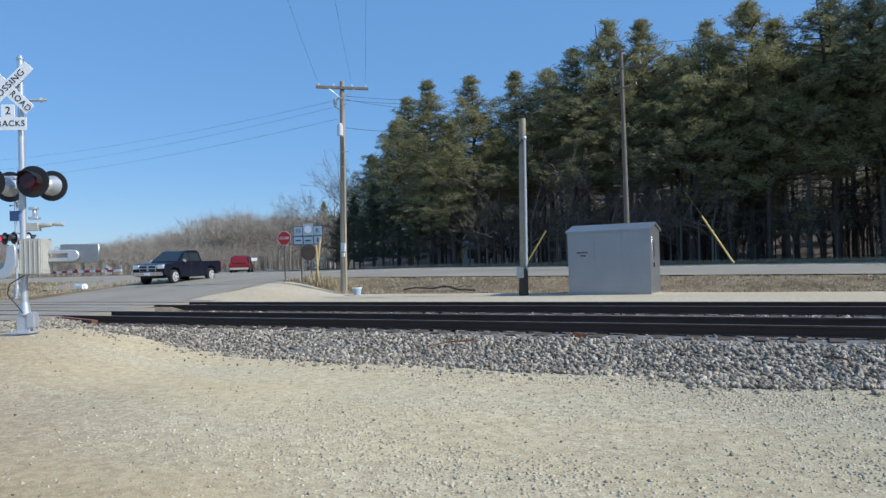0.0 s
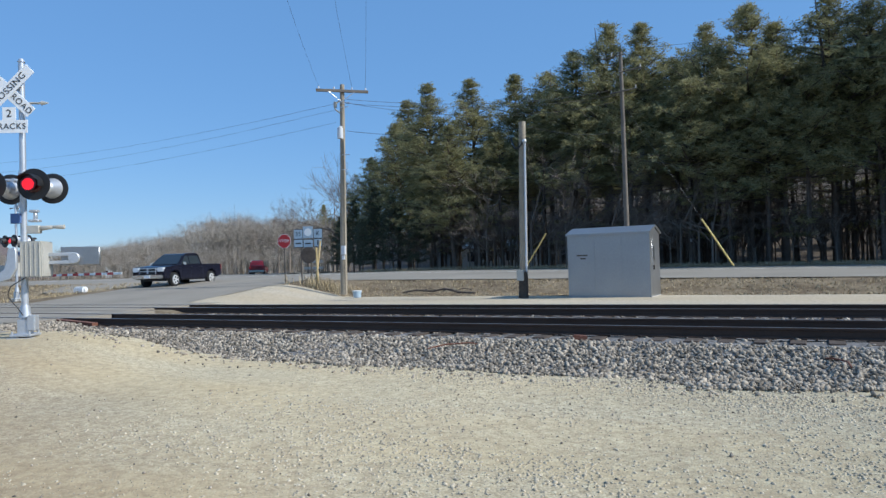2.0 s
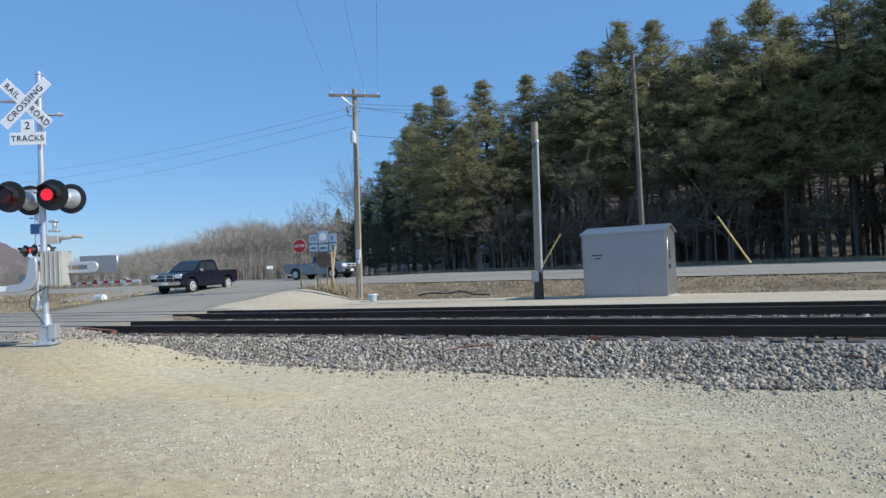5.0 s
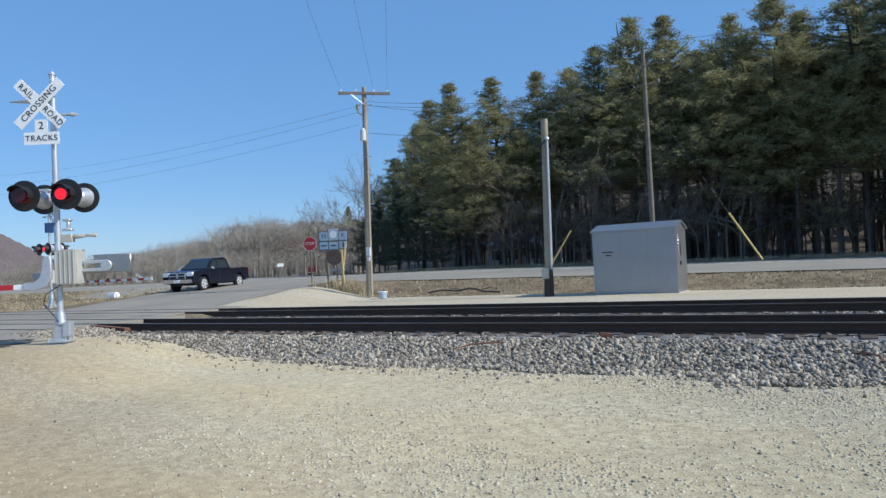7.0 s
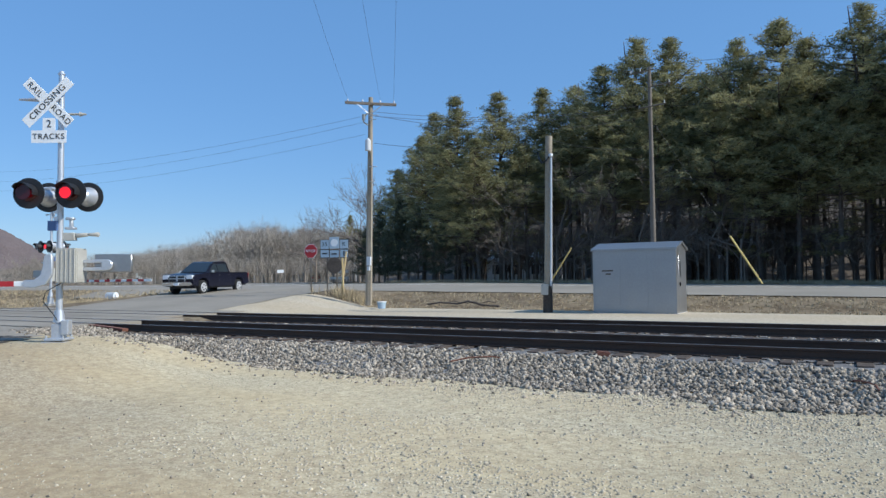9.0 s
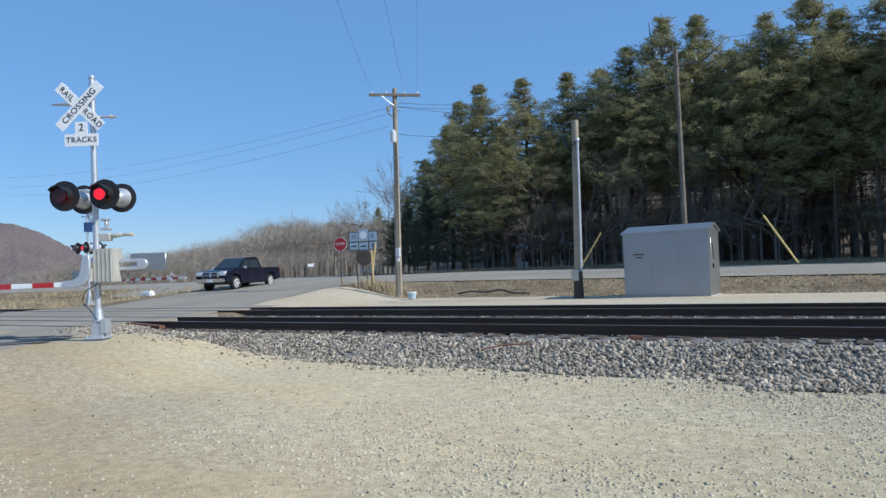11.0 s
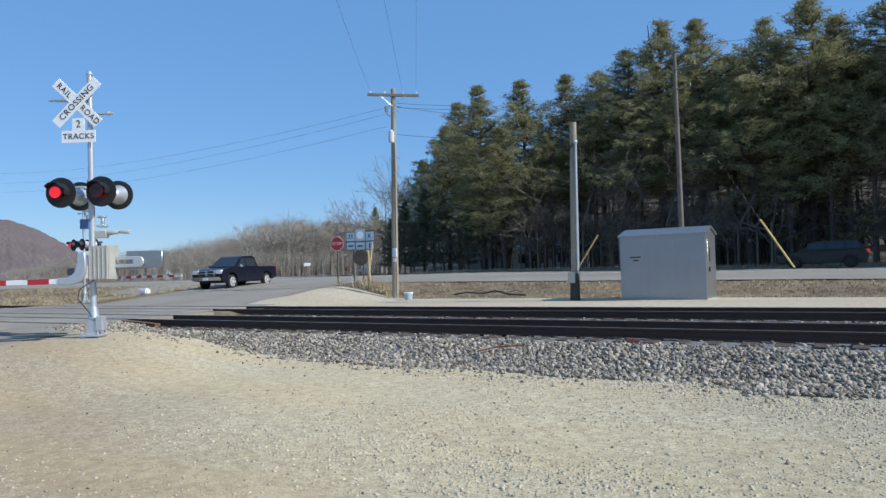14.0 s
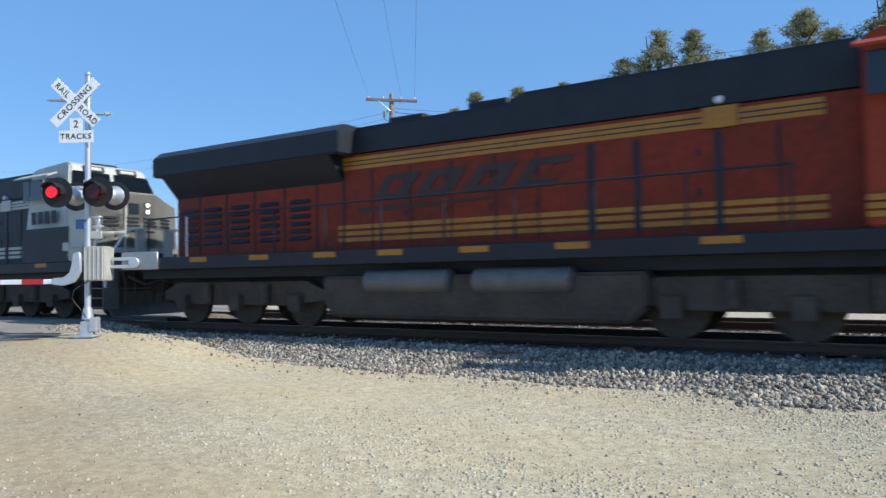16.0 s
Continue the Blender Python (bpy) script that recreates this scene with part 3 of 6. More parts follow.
# ---- signal shed beyond the tracks ----
def signal_shed():
    sh = thing("signal_shed", pose(-8.34, 26.0, -0.27), "square-edged aluminium railway signal shed on the gravel", "signal shed")
    bm = B()
    box(bm, 1.53, 0.93, 1.20, 3.06, 1.86, 2.36)
    part("cabinet_shell", bevelled(bm, 0.015), M_ALU, sh)
    bm = B()
    a = [(-0.08, 2.37), (0.93, 2.62), (1.94, 2.37), (1.94, 2.44), (0.93, 2.70), (-0.08, 2.44)]
    vs = prism(bm, a, -0.07, 3.13)
    for v in vs:
        v.co = (v.co.y, v.co.x, v.co.z)
    part("roof", bm, M_ALU, sh, "shallow gabled sheet roof", smooth=False)
    for x in (-0.0, 3.06):
        bm = B()
        vs = prism(bm, [(0.02, 2.37), (0.93, 2.60), (1.84, 2.37)], x - 0.01, x + 0.01)
        for v in vs:
            v.co = (v.co.y, v.co.x, v.co.z)
        part("gable", bm, M_ALU, sh, smooth=False)
    bm = B()
    box(bm, 1.53, 0.93, 0.01, 3.16, 1.96, 0.06)
    part("base_skid", bm, M_CONC, sh, smooth=False)
    bm = B()
    box(bm, 3.05, 0.93, 1.15, 0.03, 0.95, 2.05)
    door = part("door", bevelled(bm, 0.008, 1), M_ALU, sh)
    bm = B()
    box(bm, 3.10, 0.55, 1.1, 0.04, 0.04, 0.16)
    part("handle", bm, M_BLACK, door)
    bm = B()
    box(bm, 3.095, 0.93, 1.65, 0.02, 0.5, 0.5)
    part("vent", bm, M_ALU, door)
    for k, (w, z) in enumerate(((0.42, 1.62), (0.2, 1.50))):
        bm = B()
        box(bm, 0.55 + 0.03 * k, -0.006, z, w, 0.012, 0.05)
        part("stencil_bar", bm, M_UNDER, sh, "faded stencil bar", smooth=False)
    for x in (0.0, 1.02, 2.04, 3.06):
        bm = B()
        box(bm, x, -0.004, 1.2, 0.03, 0.012, 2.34)
        part("seam", bm, M_ALU, sh, smooth=False)
    return sh


signal_shed()


# ---- poles ----
def insulator(bm, x, y, z):
    rod(bm, (x, y, z), (x, y, z + 0.06), 0.018)
    rod(bm, (x, y, z + 0.04), (x, y, z + 0.12), 0.042, 0.03)


def crossarm_pole():
    p = thing("utility_pole", pose(-19.66, 27.0, -0.1, 0, 1.2, 0), "tall weathered wooden utility pole with a top crossarm", "utility pole")
    bm = B()
    rod(bm, (0, 0, 0), (0, 0, 9.95), 0.165, 0.105, 14)
    part("shaft", bm, M_PALEPOLE, p)
    bm = B()
    box(bm, 0.08, -0.10, 9.62, 2.45, 0.10, 0.13, pose(0, 0, 0, 0, 0, 40))
    arm = part("crossarm", bevelled(bm, 0.01, 1), M_WOODPOLE, p)
    for x in (-1.1, -0.4, 0.45, 1.1):
        bm = B()
        insulator(bm, 0.08 + x * 0.766, -0.10 + x * 0.643, 9.68)
        part("insulator", bm, M_CERAM, arm)
    for s in (-1, 1):
        bm = B()
        rod(bm, (0.08 + s * 0.46, -0.16 + s * 0.386, 9.57), (0.04, -0.13, 9.1), 0.018)
        part("brace", bm, M_GALV, p)
    bm = B()
    rod(bm, (0.05, -0.25, 7.35), (0.05, -0.25, 7.85), 0.14, seg=14)
    rod(bm, (0.05, -0.25, 7.85), (0.05, -0.25, 7.93), 0.10, 0.06, seg=14)
    part("transformer", bm, M_CERAM, p, "pale grey transformer can")
    bm = B()
    bent(bm, [(-0.05, -0.1, 9.2), (-0.35, -0.15, 9.0), (-0.28, -0.16, 8.75), (-0.05, -0.12, 8.6)], 0.035)
    box(bm, -0.3, -0.15, 9.0, 0.12, 0.10, 0.28)
    part("cutout_switch", bm, M_GREYBOX, p)
    for z, w in ((9.05, 0.55), (8.85, 0.45), (6.6, 0.5), (5.9, 0.4)):
        bm = B()
        rod(bm, (0, -0.1, z), (w, -0.16, z - 0.03), 0.018)
        part("bracket", bm, M_GALV, p)
    bm = B()
    box(bm, 0.12, -0.18, 2.1, 0.22, 0.12, 0.42)
    box(bm, 0.12, -0.19, 1.75, 0.14, 0.10, 0.2)
    part("meter_box", bevelled(bm, 0.015), M_CERAM, p, "small pale meter box")
    bm = B()
    rod(bm, (0.15, -0.08, 0), (0.13, -0.08, 7.3), 0.025)
    part("conduit", bm, M_PALEPOLE, p)
    return p


def telephone_pole():
    p = thing("telephone_pole", pose(-10.2, 26.0, -0.3, 0, 1.25, 0), "short old wooden pole with a pale conduit", "utility pole")
    bm = B()
    rod(bm, (0, 0, 0), (0, 0, 7.05), 0.17, 0.135, 14)
    part("shaft", bm, M_PALEPOLE, p)
    bm = B()
    rod(bm, (0.15, -0.10, 0.75), (0.13, -0.09, 6.2), 0.045)
    bmesh.ops.create_uvsphere(bm, u_segments=10, v_segments=6, radius=0.09, matrix=Matrix.Translation((0.13, -0.13, 6.25)))
    part("conduit", bm, M_GALV, p, "bright galvanised riser conduit")
    bm = B()
    bent(bm, [(0.1, -0.1, 6.3), (0.0, -0.25, 6.05), (-0.22, -0.2, 5.95), (-0.38, -0.1, 6.2), (-0.48, 0, 6.45)], 0.03)
    part("service_loop", bm, M_BLACK, p, "drooping black cable loop")
    bm = B()
    box(bm, -0.05, -0.22, 0.95, 0.30, 0.16, 0.42)
    part("junction_box", bevelled(bm, 0.02), M_GREYBOX, p)
    bm = B()
    rod(bm, (0.02, -0.1, -0.05), (0.02, -0.1, 1.1), 0.2, 0.17, 12)
    part("guard_sleeve", bm, M_UNDER, p, "dark tarred sleeve round the foot")
    return p


def tall_pole():
    p = thing("utility_pole", pose(-9.32, 40.0, 0.62), "tall dark wooden power pole beside the pine wood", "utility pole")
    bm = B()
    rod(bm, (0, 0, -0.5), (0, 0, 15.2), 0.2, 0.12, 12)
    part("shaft", bm, M_WOODPOLE, p)
    for z, x0, x1 in ((15.0, -1.35, 0.35), (13.9, -0.1, 1.45), (12.5, -0.8, 1.1)):
        bm = B()
        rod(bm, (x0, -0.15, z - 0.15), (x1, -0.15, z), 0.05)
        part("crossarm", bm, M_WOODPOLE, p)
    for x, z in ((-1.25, 14.85), (-0.6, 14.95), (-0.7, 12.35), (-0.4, 13.0), (1.35, 13.9), (1.0, 12.5)):
        bm = B()
        rod(bm, (x, -0.15, z), (x, -0.15, z + 0.24), 0.05, 0.03)
        part("insulator", bm, M_GREYBOX, p)
    bm = B()
    rod(bm, (0, 0, 11.6), (6.85, -0.5, 0.05), 0.010, seg=6)
    part("guy_wire", bm, M_WIRE, p)
    bm = B()
    rod(bm, (5.0, -0.38, 3.17), (6.85, -0.5, 0.05), 0.06)
    part("guy_guard", bm, M_YELLOW, p, "yellow plastic guy-wire guard")
    p.scale = (0.816, 0.816, 0.816)
    return p


pole_a, pole_b, pole_c = crossarm_pole(), telephone_pole(), tall_pole()
stub = thing("utility_pole", pose(-7.55, 52.0, 0.5), "slim dark wooden pole at the edge of the pines", "utility pole")
bm = B()
rod(bm, (0, 0, 0), (0, 0, 7.65), 0.14, 0.1, 10)
part("shaft", bm, M_WOODPOLE, stub)
bm = B()
box(bm, 0, -0.15, 1.9, 0.16, 0.06, 0.22)
part("tag_plate", bm, M_CERAM, stub)
guy = thing("guy_anchor", pose(-15.7, 40.0, 0.59), "yellow guy-wire guard leaning at the roadside", "guy wire")
bm = B()
rod(bm, (-0.1, 0, -0.15), (1.8, 0, 2.65), 0.055)
part("guy_guard", bm, M_YELLOW, guy)
bm = B()
rod(bm, (1.8, 0, 2.65), (5.2, 0.4, 7.6), 0.015, seg=6)
part("guy_wire", bm, M_WIRE, guy)
guy.scale = (0.86, 0.86, 0.86)


def wire(p, q, sag, r=0.009, n=14):
    bm = B()
    p, q = Vector(p), Vector(q)
    pts = [p.lerp(q, i / n) - Vector((0, 0, sag * 4 * (i / n) * (1 - i / n))) for i in range(n + 1)]
    tube(bm, pts, r, 5)
    return tagged(part("overhead_wire", bm, M_WIRE, None, smooth=False), "thin black overhead wire strung between poles", "overhead wire", "overhead wires")


wire((-19.2, 26.9, 9.1), (-9.5, 39.9, 10.9), 0.5)
wire((-19.2, 26.9, 8.9), (-8.6, 39.9, 10.6), 0.5)
wire((-19.1, 26.9, 8.9), (-9.6, 39.9, 10.2), 0.7)
wire((-19.2, 26.9, 7.6), (-10.03, 26.0, 6.5), 0.25)
wire((-10.0, 26.0, 6.6), (-9.3, 39.9, 8.5), 0.3)
for z0, z1 in ((9.0, 12.2), (8.7, 11.2), (8.1, 10.3)):
    wire((-19.8, 27.0, z0), (-75, 36, z1), 0.8, 0.006)
for x0, x1 in ((-1.1, 1.0), (0.45, 2.4), (1.1, 4.4)):
    wire((-19.38 + x0 * 0.766, 26.9 + x0 * 0.643, 9.75), (x1, -6, 10.8), 0.9, 0.004)
for y0, z0, z1 in ((39.85, 13.3, 13.8), (39.85, 12.6, 13.0), (39.85, 10.9, 11.5)):
    wire((-8.2, y0, z0 - 0.3), (33, 41, z1), 0.8)


# ---- level crossing signal ----
def flasher(parent, x, y, face):
    """One hooded lamp; face -1 looks down local -y."""
    s = face
    bm = B()
    rod(bm, (x, y, 3.0), (x, y + s * 0.02, 3.0), 0.315, seg=28)
    bg = part("flasher_background", bm, M_BLACK, parent, "round black target plate")
    bm = B()
    rod(bm, (x, y - s * 0.01, 3.0), (x, y - s * 0.24, 3.0), 0.215, 0.13, 20)
    rod(bm, (x, y - s * 0.24, 3.0), (x, y - s * 0.30, 3.0), 0.13, 0.06, 16)
    part("lamp_housing", bm, M_GALV, bg, "silver lamp housing")
    bm = B()
    n = 18
    rows = []
    for k in range(n + 1):
        a = radians(-15 + 210 * k / n)
        c, t = math.cos(a), math.sin(a)
        rows.append([bm.verts.new((x + r * c, y + s * d, 3.0 + r * t)) for r, d in ((0.19, 0.02), (0.19, 0.34 if 0.2 < k / n < 0.8 else 0.22), (0.175, 0.34 if 0.2 < k / n < 0.8 else 0.22), (0.175, 0.02))])
    for r, q in zip(rows, rows[1:]):
        for i in range(4):
            bm.faces.new((r[i], r[(i + 1) % 4], q[(i + 1) % 4], q[i]))
    part("hood", bm, M_BLACK, bg, "black lamp hood")
    bm = B()
    bmesh.ops.create_uvsphere(bm, u_segments=20, v_segments=10, radius=0.165, matrix=Matrix.Translation((x, y + s * 0.02, 3.0)) @ Matrix.Diagonal((1, 0.25, 1, 1)))
    part("lens", bm, M_LENS, bg, "dark red glass lens")
    # disc added inside the hood imitates flashing: its bright face shows only by turns
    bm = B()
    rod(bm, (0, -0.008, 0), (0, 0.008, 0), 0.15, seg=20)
    disc = part("lamp_disc", bm, M_LENS, parent, "dark red turning disc added to imitate flashing")
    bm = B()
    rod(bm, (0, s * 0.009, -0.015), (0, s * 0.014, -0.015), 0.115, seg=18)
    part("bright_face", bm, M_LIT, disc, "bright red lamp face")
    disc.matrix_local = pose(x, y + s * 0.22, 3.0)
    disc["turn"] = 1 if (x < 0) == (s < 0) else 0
    return bg


def crossing_signal(m):
    g = thing("crossing_signal", m, "silver railway crossing signal with crossbuck, flashers and gate", "crossing signal", "crossing signals")
    bm = B()
    rod(bm, (0, 0, 0.3), (0, 0, 5.55), 0.066, 0.058, 16)
    rod(bm, (0, 0, 5.55), (0, 0, 5.62), 0.075, 0.04, 12)
    part("mast", bm, M_GALV, g)
    bm = B()
    box(bm, 0, 0, 0.02, 0.42, 0.42, 0.05)
    box(bm, 0, 0, 0.18, 0.22, 0.22, 0.30)
    box(bm, 0.17, -0.04, 0.26, 0.16, 0.18, 0.30)
    rod(bm, (0, 0, 0.36), (0, 0, 0.62), 0.12, 0.085, 14)
    base = part("base", bevelled(bm, 0.015), M_GALV, g, "cast junction base")
    for sx in (-1, 1):
        for sy in (-1, 1):
            bm = B()
            rod(bm, (sx * 0.17, sy * 0.17, 0.03), (sx * 0.17, sy * 0.17, 0.10), 0.018, seg=6)
            part("bolt", bm, M_GALV, base)
    bm = B()
    box(bm, 0, 0, -0.16, 0.5, 0.5, 0.26)
    part("footing", bm, M_CONC, g, "concrete footing", smooth=False)
    # crossbuck, two crossed blades with words
    for k, (ang, texts) in enumerate(((-45, (("RAIL", -0.38), ("ROAD", 0.38))), (45, (("CROSSING", 0.0),)))):
        bm = B()
        box(bm, 0, 0, 0, 1.28, 0.012, 0.235)
        bl = part("crossbuck_blade", bevelled(bm, 0.004, 1), M_WHITE, g, "white crossbuck blade with black words", smooth=False)
        bl.matrix_local = pose(-0.22, -0.10 - 0.016 * k, 4.94, 0, -ang, 0)
        for tx, off in texts:
            words(tx, 0.17 if k == 0 else 0.185, M_LETTER, bl, pose(off, -0.010, 0, 90, 0, 0))
    bm = B()
    box(bm, -0.20, -0.10, 4.48, 0.26, 0.012, 0.26)
    pl = part("count_plate", bm, M_WHITE, g, "white plate with the track count", smooth=False)
    words("2", 0.22, M_LETTER, pl, pose(-0.20, -0.110, 4.48, 90, 0, 0))
    bm = B()
    box(bm, -0.20, -0.10, 4.22, 0.72, 0.012, 0.26)
    pl = part("count_plate", bm, M_WHITE, g, "white plate with the word tracks", smooth=False)
    words("TRACKS", 0.165, M_LETTER, pl, pose(-0.20, -0.110, 4.22, 90, 0, 0))
    for z in (5.05, 4.75, 4.25):
        bm = B()
        box(bm, -0.08, -0.05, z, 0.22, 0.1, 0.05)
        part("sign_bracket", bm, M_GALV, g)
    bm = B()
    rod(bm, (-0.05, 0.05, 5.0), (-0.62, 0.1, 5.05), 0.03)
    rod(bm, (-0.45, 0.1, 5.05), (-0.95, 0.12, 5.06), 0.055, 0.02)
    part("confirmation_lamp", bm, M_GALV, g, "small silver side lamp on an arm")
    bm = B()
    rod(bm, (0.1, 0.05, 4.72), (0.42, 0.05, 4.72), 0.025)
    rod(bm, (0.36, 0.05, 4.72), (0.5, 0.05, 4.72), 0.05, 0.01)
    part("bracket", bm, M_GREYBOX, g)
    # lamps on a crossarm
    bm = B()
    rod(bm, (-0.48, 0, 3.15), (0.48, 0, 3.15), 0.03)
    rod(bm, (0, -0.38, 3.10), (0, 0.30, 3.10), 0.04)
    rod(bm, (0, 0, 2.9), (0, 0, 3.3), 0.09, seg=14)
    for sx in (-0.4, 0.4):
        rod(bm, (sx * 1.05, -0.38, 3.15), (sx * 1.05, 0.30, 3.15), 0.03)
    part("lamp_crossarm", bm, M_GALV, g)
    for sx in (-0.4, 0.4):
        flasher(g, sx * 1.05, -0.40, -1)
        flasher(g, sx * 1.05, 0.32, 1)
    bm = B()
    box(bm, -0.10, -0.10, 2.36, 0.17, 0.08, 0.20)
    part("number_plate", bm, M_BLUEBOX, g, "small blue plate", smooth=False)
    bm = B()
    box(bm, 0.16, 0.1, 2.52, 0.16, 0.12, 0.05)
    box(bm, 0.18, 0.1, 2.42, 0.06, 0.08, 0.16)
    box(bm, 0.17, 0.1, 2.32, 0.2, 0.14, 0.05)
    part("bell", bevelled(bm, 0.01, 1), M_GALV, g)
    bm = B()
    box(bm, 0.17, 0.05, 2.14, 0.26, 0.14, 0.16)
    rod(bm, (0.3, 0.05, 2.16), (0.55, 0.05, 2.18), 0.055, 0.04)
    rod(bm, (0.52, 0.05, 2.18), (0.78, 0.05, 2.18), 0.03, 0.05)
    part("aiming_lamp", bevelled(bm, 0.008, 1), M_GREYBOX, g)
    # gate machine, arm and counterweights
    bm = B()
    box(bm, 0.24, 0.0, 1.53, 0.42, 0.48, 0.72)
    mach = part("gate_machine", bevelled(bm, 0.02), M_GREYBOX, g, "pale grey gate machine cabinet")
    for k in range(5):
        bm = B()
        box(bm, 0.06 + 0.09 * k, -0.245, 1.53, 0.012, 0.014, 0.66)
        part("rib", bm, M_GREYBOX, mach, smooth=False)
    bm = B()
    box(bm, 0.452, 0.0, 1.53, 0.012, 0.36, 0.56)
    part("access_door", bm, M_GREYBOX, mach, smooth=False)
    bm = B()
    prof = [(-0.02, 1.78), (0.02, 1.72), (0.02, 1.35), (-0.10, 1.15), (-0.34, 1.08), (-0.56, 1.10), (-0.56, 1.24), (-0.34, 1.25), (-0.22, 1.34), (-0.17, 1.50), (-0.14, 1.74)]
    prism(bm, prof, -0.34, -0.26)
    part("arm_bracket", bevelled(bm, 0.012, 1), M_GALV, g, "curved silver gate arm support")
    bm = B()
    box(bm, 0.70, 0.06, 1.62, 0.50, 0.05, 0.07)
    box(bm, 0.70, 0.06, 1.46, 0.50, 0.05, 0.07)
    rod(bm, (0.95, 0.03, 1.54), (0.95, 0.09, 1.54), 0.115, seg=16)
    part("counterweight_arm", bevelled(bm, 0.01, 1), M_GALV, g)
    bm = B()
    box(bm, 1.05, 0.14, 1.58, 0.78, 0.07, 0.38)
    part("counterweight", bevelled(bm, 0.015, 1), M_ALU, g, "flat grey counterweight plate")
    arm = part("gate_arm", bevelled(box_bm(-4.3, -0.30, 1.17, 7.6, 0.035, 0.10), 0.005, 1), M_WHITE, g, "red and white striped gate arm")
    for k in range(8):
        bm = B()
        box(bm, -0.98 - 0.9 * k, -0.30, 1.17, 0.45, 0.043, 0.108)
        part("red_stripe", bm, M_SIGNRED, arm, "red reflective stripe", smooth=False)
    for k in range(3):
        bm = B()
        box(bm, -2.2 - 2.4 * k, -0.30, 1.26, 0.08, 0.08, 0.08)
        part("arm_lamp", bm, M_LENS, arm)
    bm = B()
    bent(bm, [(0.1, -0.05, 1.2), (-0.15, -0.25, 1.0), (-0.2, -0.25, 0.8), (-0.05, -0.15, 0.55), (0.02, -0.1, 0.4)], 0.010)
    part("cable", bm, M_BLACK, g)
    return g


near_signal = crossing_signal(pose(-14.11, 8.55, -0.03, 0, 0, 31))
far_signal = copy_thing(near_signal, pose(-36.4, 21.6, 0.05, 0, 0, 178))


# ---- road signs ----
def stop_sign(m):
    s = thing("stop_sign", m, "red octagonal stop sign on a brown post", "stop sign")
    bm = B()
    box(bm, 0, 0.03, 1.4, 0.07, 0.05, 2.9)
    part("post", bm, M_WOODPOLE, s, smooth=False)
    for r, d, mm, nm in ((0.395, 0.0, M_WHITE, "border"), (0.372, -0.006, M_SIGNRED, "face")):
        bm = B()
        bmesh.ops.create_cone(bm, cap_ends=True, segments=8, radius1=r, radius2=r, depth=0.008, matrix=Matrix.Translation((0, d - 0.005, 2.42)) @ pose(0, 0, 0, 90, 0, 0) @ pose(0, 0, 0, 0, 0, 22.5))
        part(nm, bm, mm, s, smooth=False)
    words("STOP", 0.21, M_WHITE, s, pose(0, -0.018, 2.42, 90, 0, 0))
    return s


stop_sign(pose(-24.5, 28.5, 0.24, 0, 0, 14))
rs = thing("route_sign", pose(-23.15, 28.6, 0.28, 0, 0, 16), "cluster of pale blue route signs on a steel post", "road sign")
bm = B()
box(bm, -0.28, 0.04, 1.33, 0.07, 0.05, 3.14)
box(bm, 0.25, 0.04, 1.33, 0.07, 0.05, 3.14)
part("post", bm, M_WOODPOLE, rs, smooth=False)
for x, z, w, h, tx in ((-0.42, 2.70, 0.46, 0.46, "35"), (0.12, 2.78, 0.54, 0.60, ""), (0.66, 2.70, 0.46, 0.46, "K"), (-0.42, 2.22, 0.46, 0.38, "arrow"), (0.12, 2.20, 0.5, 0.38, "arrow"), (0.66, 2.22, 0.42, 0.38, "up")):
    pl = part("sign_plate", box_bm(x, 0, z, w, 0.012, h), M_SIGNBLUE, rs, smooth=False)
    if tx:
        part("border", box_bm(x, 0.009, z, w + 0.05, 0.006, h + 0.05), M_LETTER, pl, "dark sign border", smooth=False)
    if tx in ("35", "K"):
        words(tx, 0.3, M_LETTER, pl, pose(x, -0.010, z, 90, 0, 0))
    elif tx:
        up = tx == "up"
        part("arrow_bar", box_bm(x, -0.009, z, 0.07 if up else 0.3, 0.006, 0.26 if up else 0.07), M_LETTER, pl, smooth=False)
    else:
        bm = B()
        rod(bm, (x, -0.006, z), (x, -0.012, z), 0.2, seg=20)
        part("round_emblem", bm, M_WHITE, pl, smooth=False)
far_sign = thing("warning_sign", pose(-22.3, 28.2, 0.12, 0, 0, 16), "weathered brown sign back on two straw-coloured timber posts", "road sign")
for x, lean in ((0.0, 0.33), (0.18, -0.06)):
    bm = B()
    rod(bm, (x, -0.2 * x, 0), (x + lean, -0.2 * x, 2.45 if lean > 0 else 2.1), 0.06, 0.05)
    part("post", bm, mat("straw_timber", (0.45, 0.33, 0.15), (0.60, 0.46, 0.24), 0.8), far_sign)
bm = B()
rod(bm, (-0.45, 0.3, 1.75), (-0.45, 0.33, 1.75), 0.42, seg=24)
part("round_plate", bm, M_BARK, far_sign, "dark round advance sign, seen from behind")
small = thing("road_sign", pose(-84.9, 90.75, 0.1, 0, 0, 43), "small white sign on a post by the county road", "road sign")
part("post", box_bm(0, 0, 1.4, 0.2, 0.12, 2.8), M_WOODPOLE, small, smooth=False)
part("plate", box_bm(0, -0.08, 2.55, 1.1, 0.03, 0.55), M_WHITE, small, smooth=False)
barricade = thing("barricade", pose(-39.7, 50.0, 0.58, 0, 0, 38), "low cream-painted timber barricade at the far roadside", "barricade")
for z in (0.68, 1.25):
    part("board", bevelled(box_bm(0, 0, z, 1.7, 0.04, 0.22), 0.01, 1), M_CREAM, barricade)
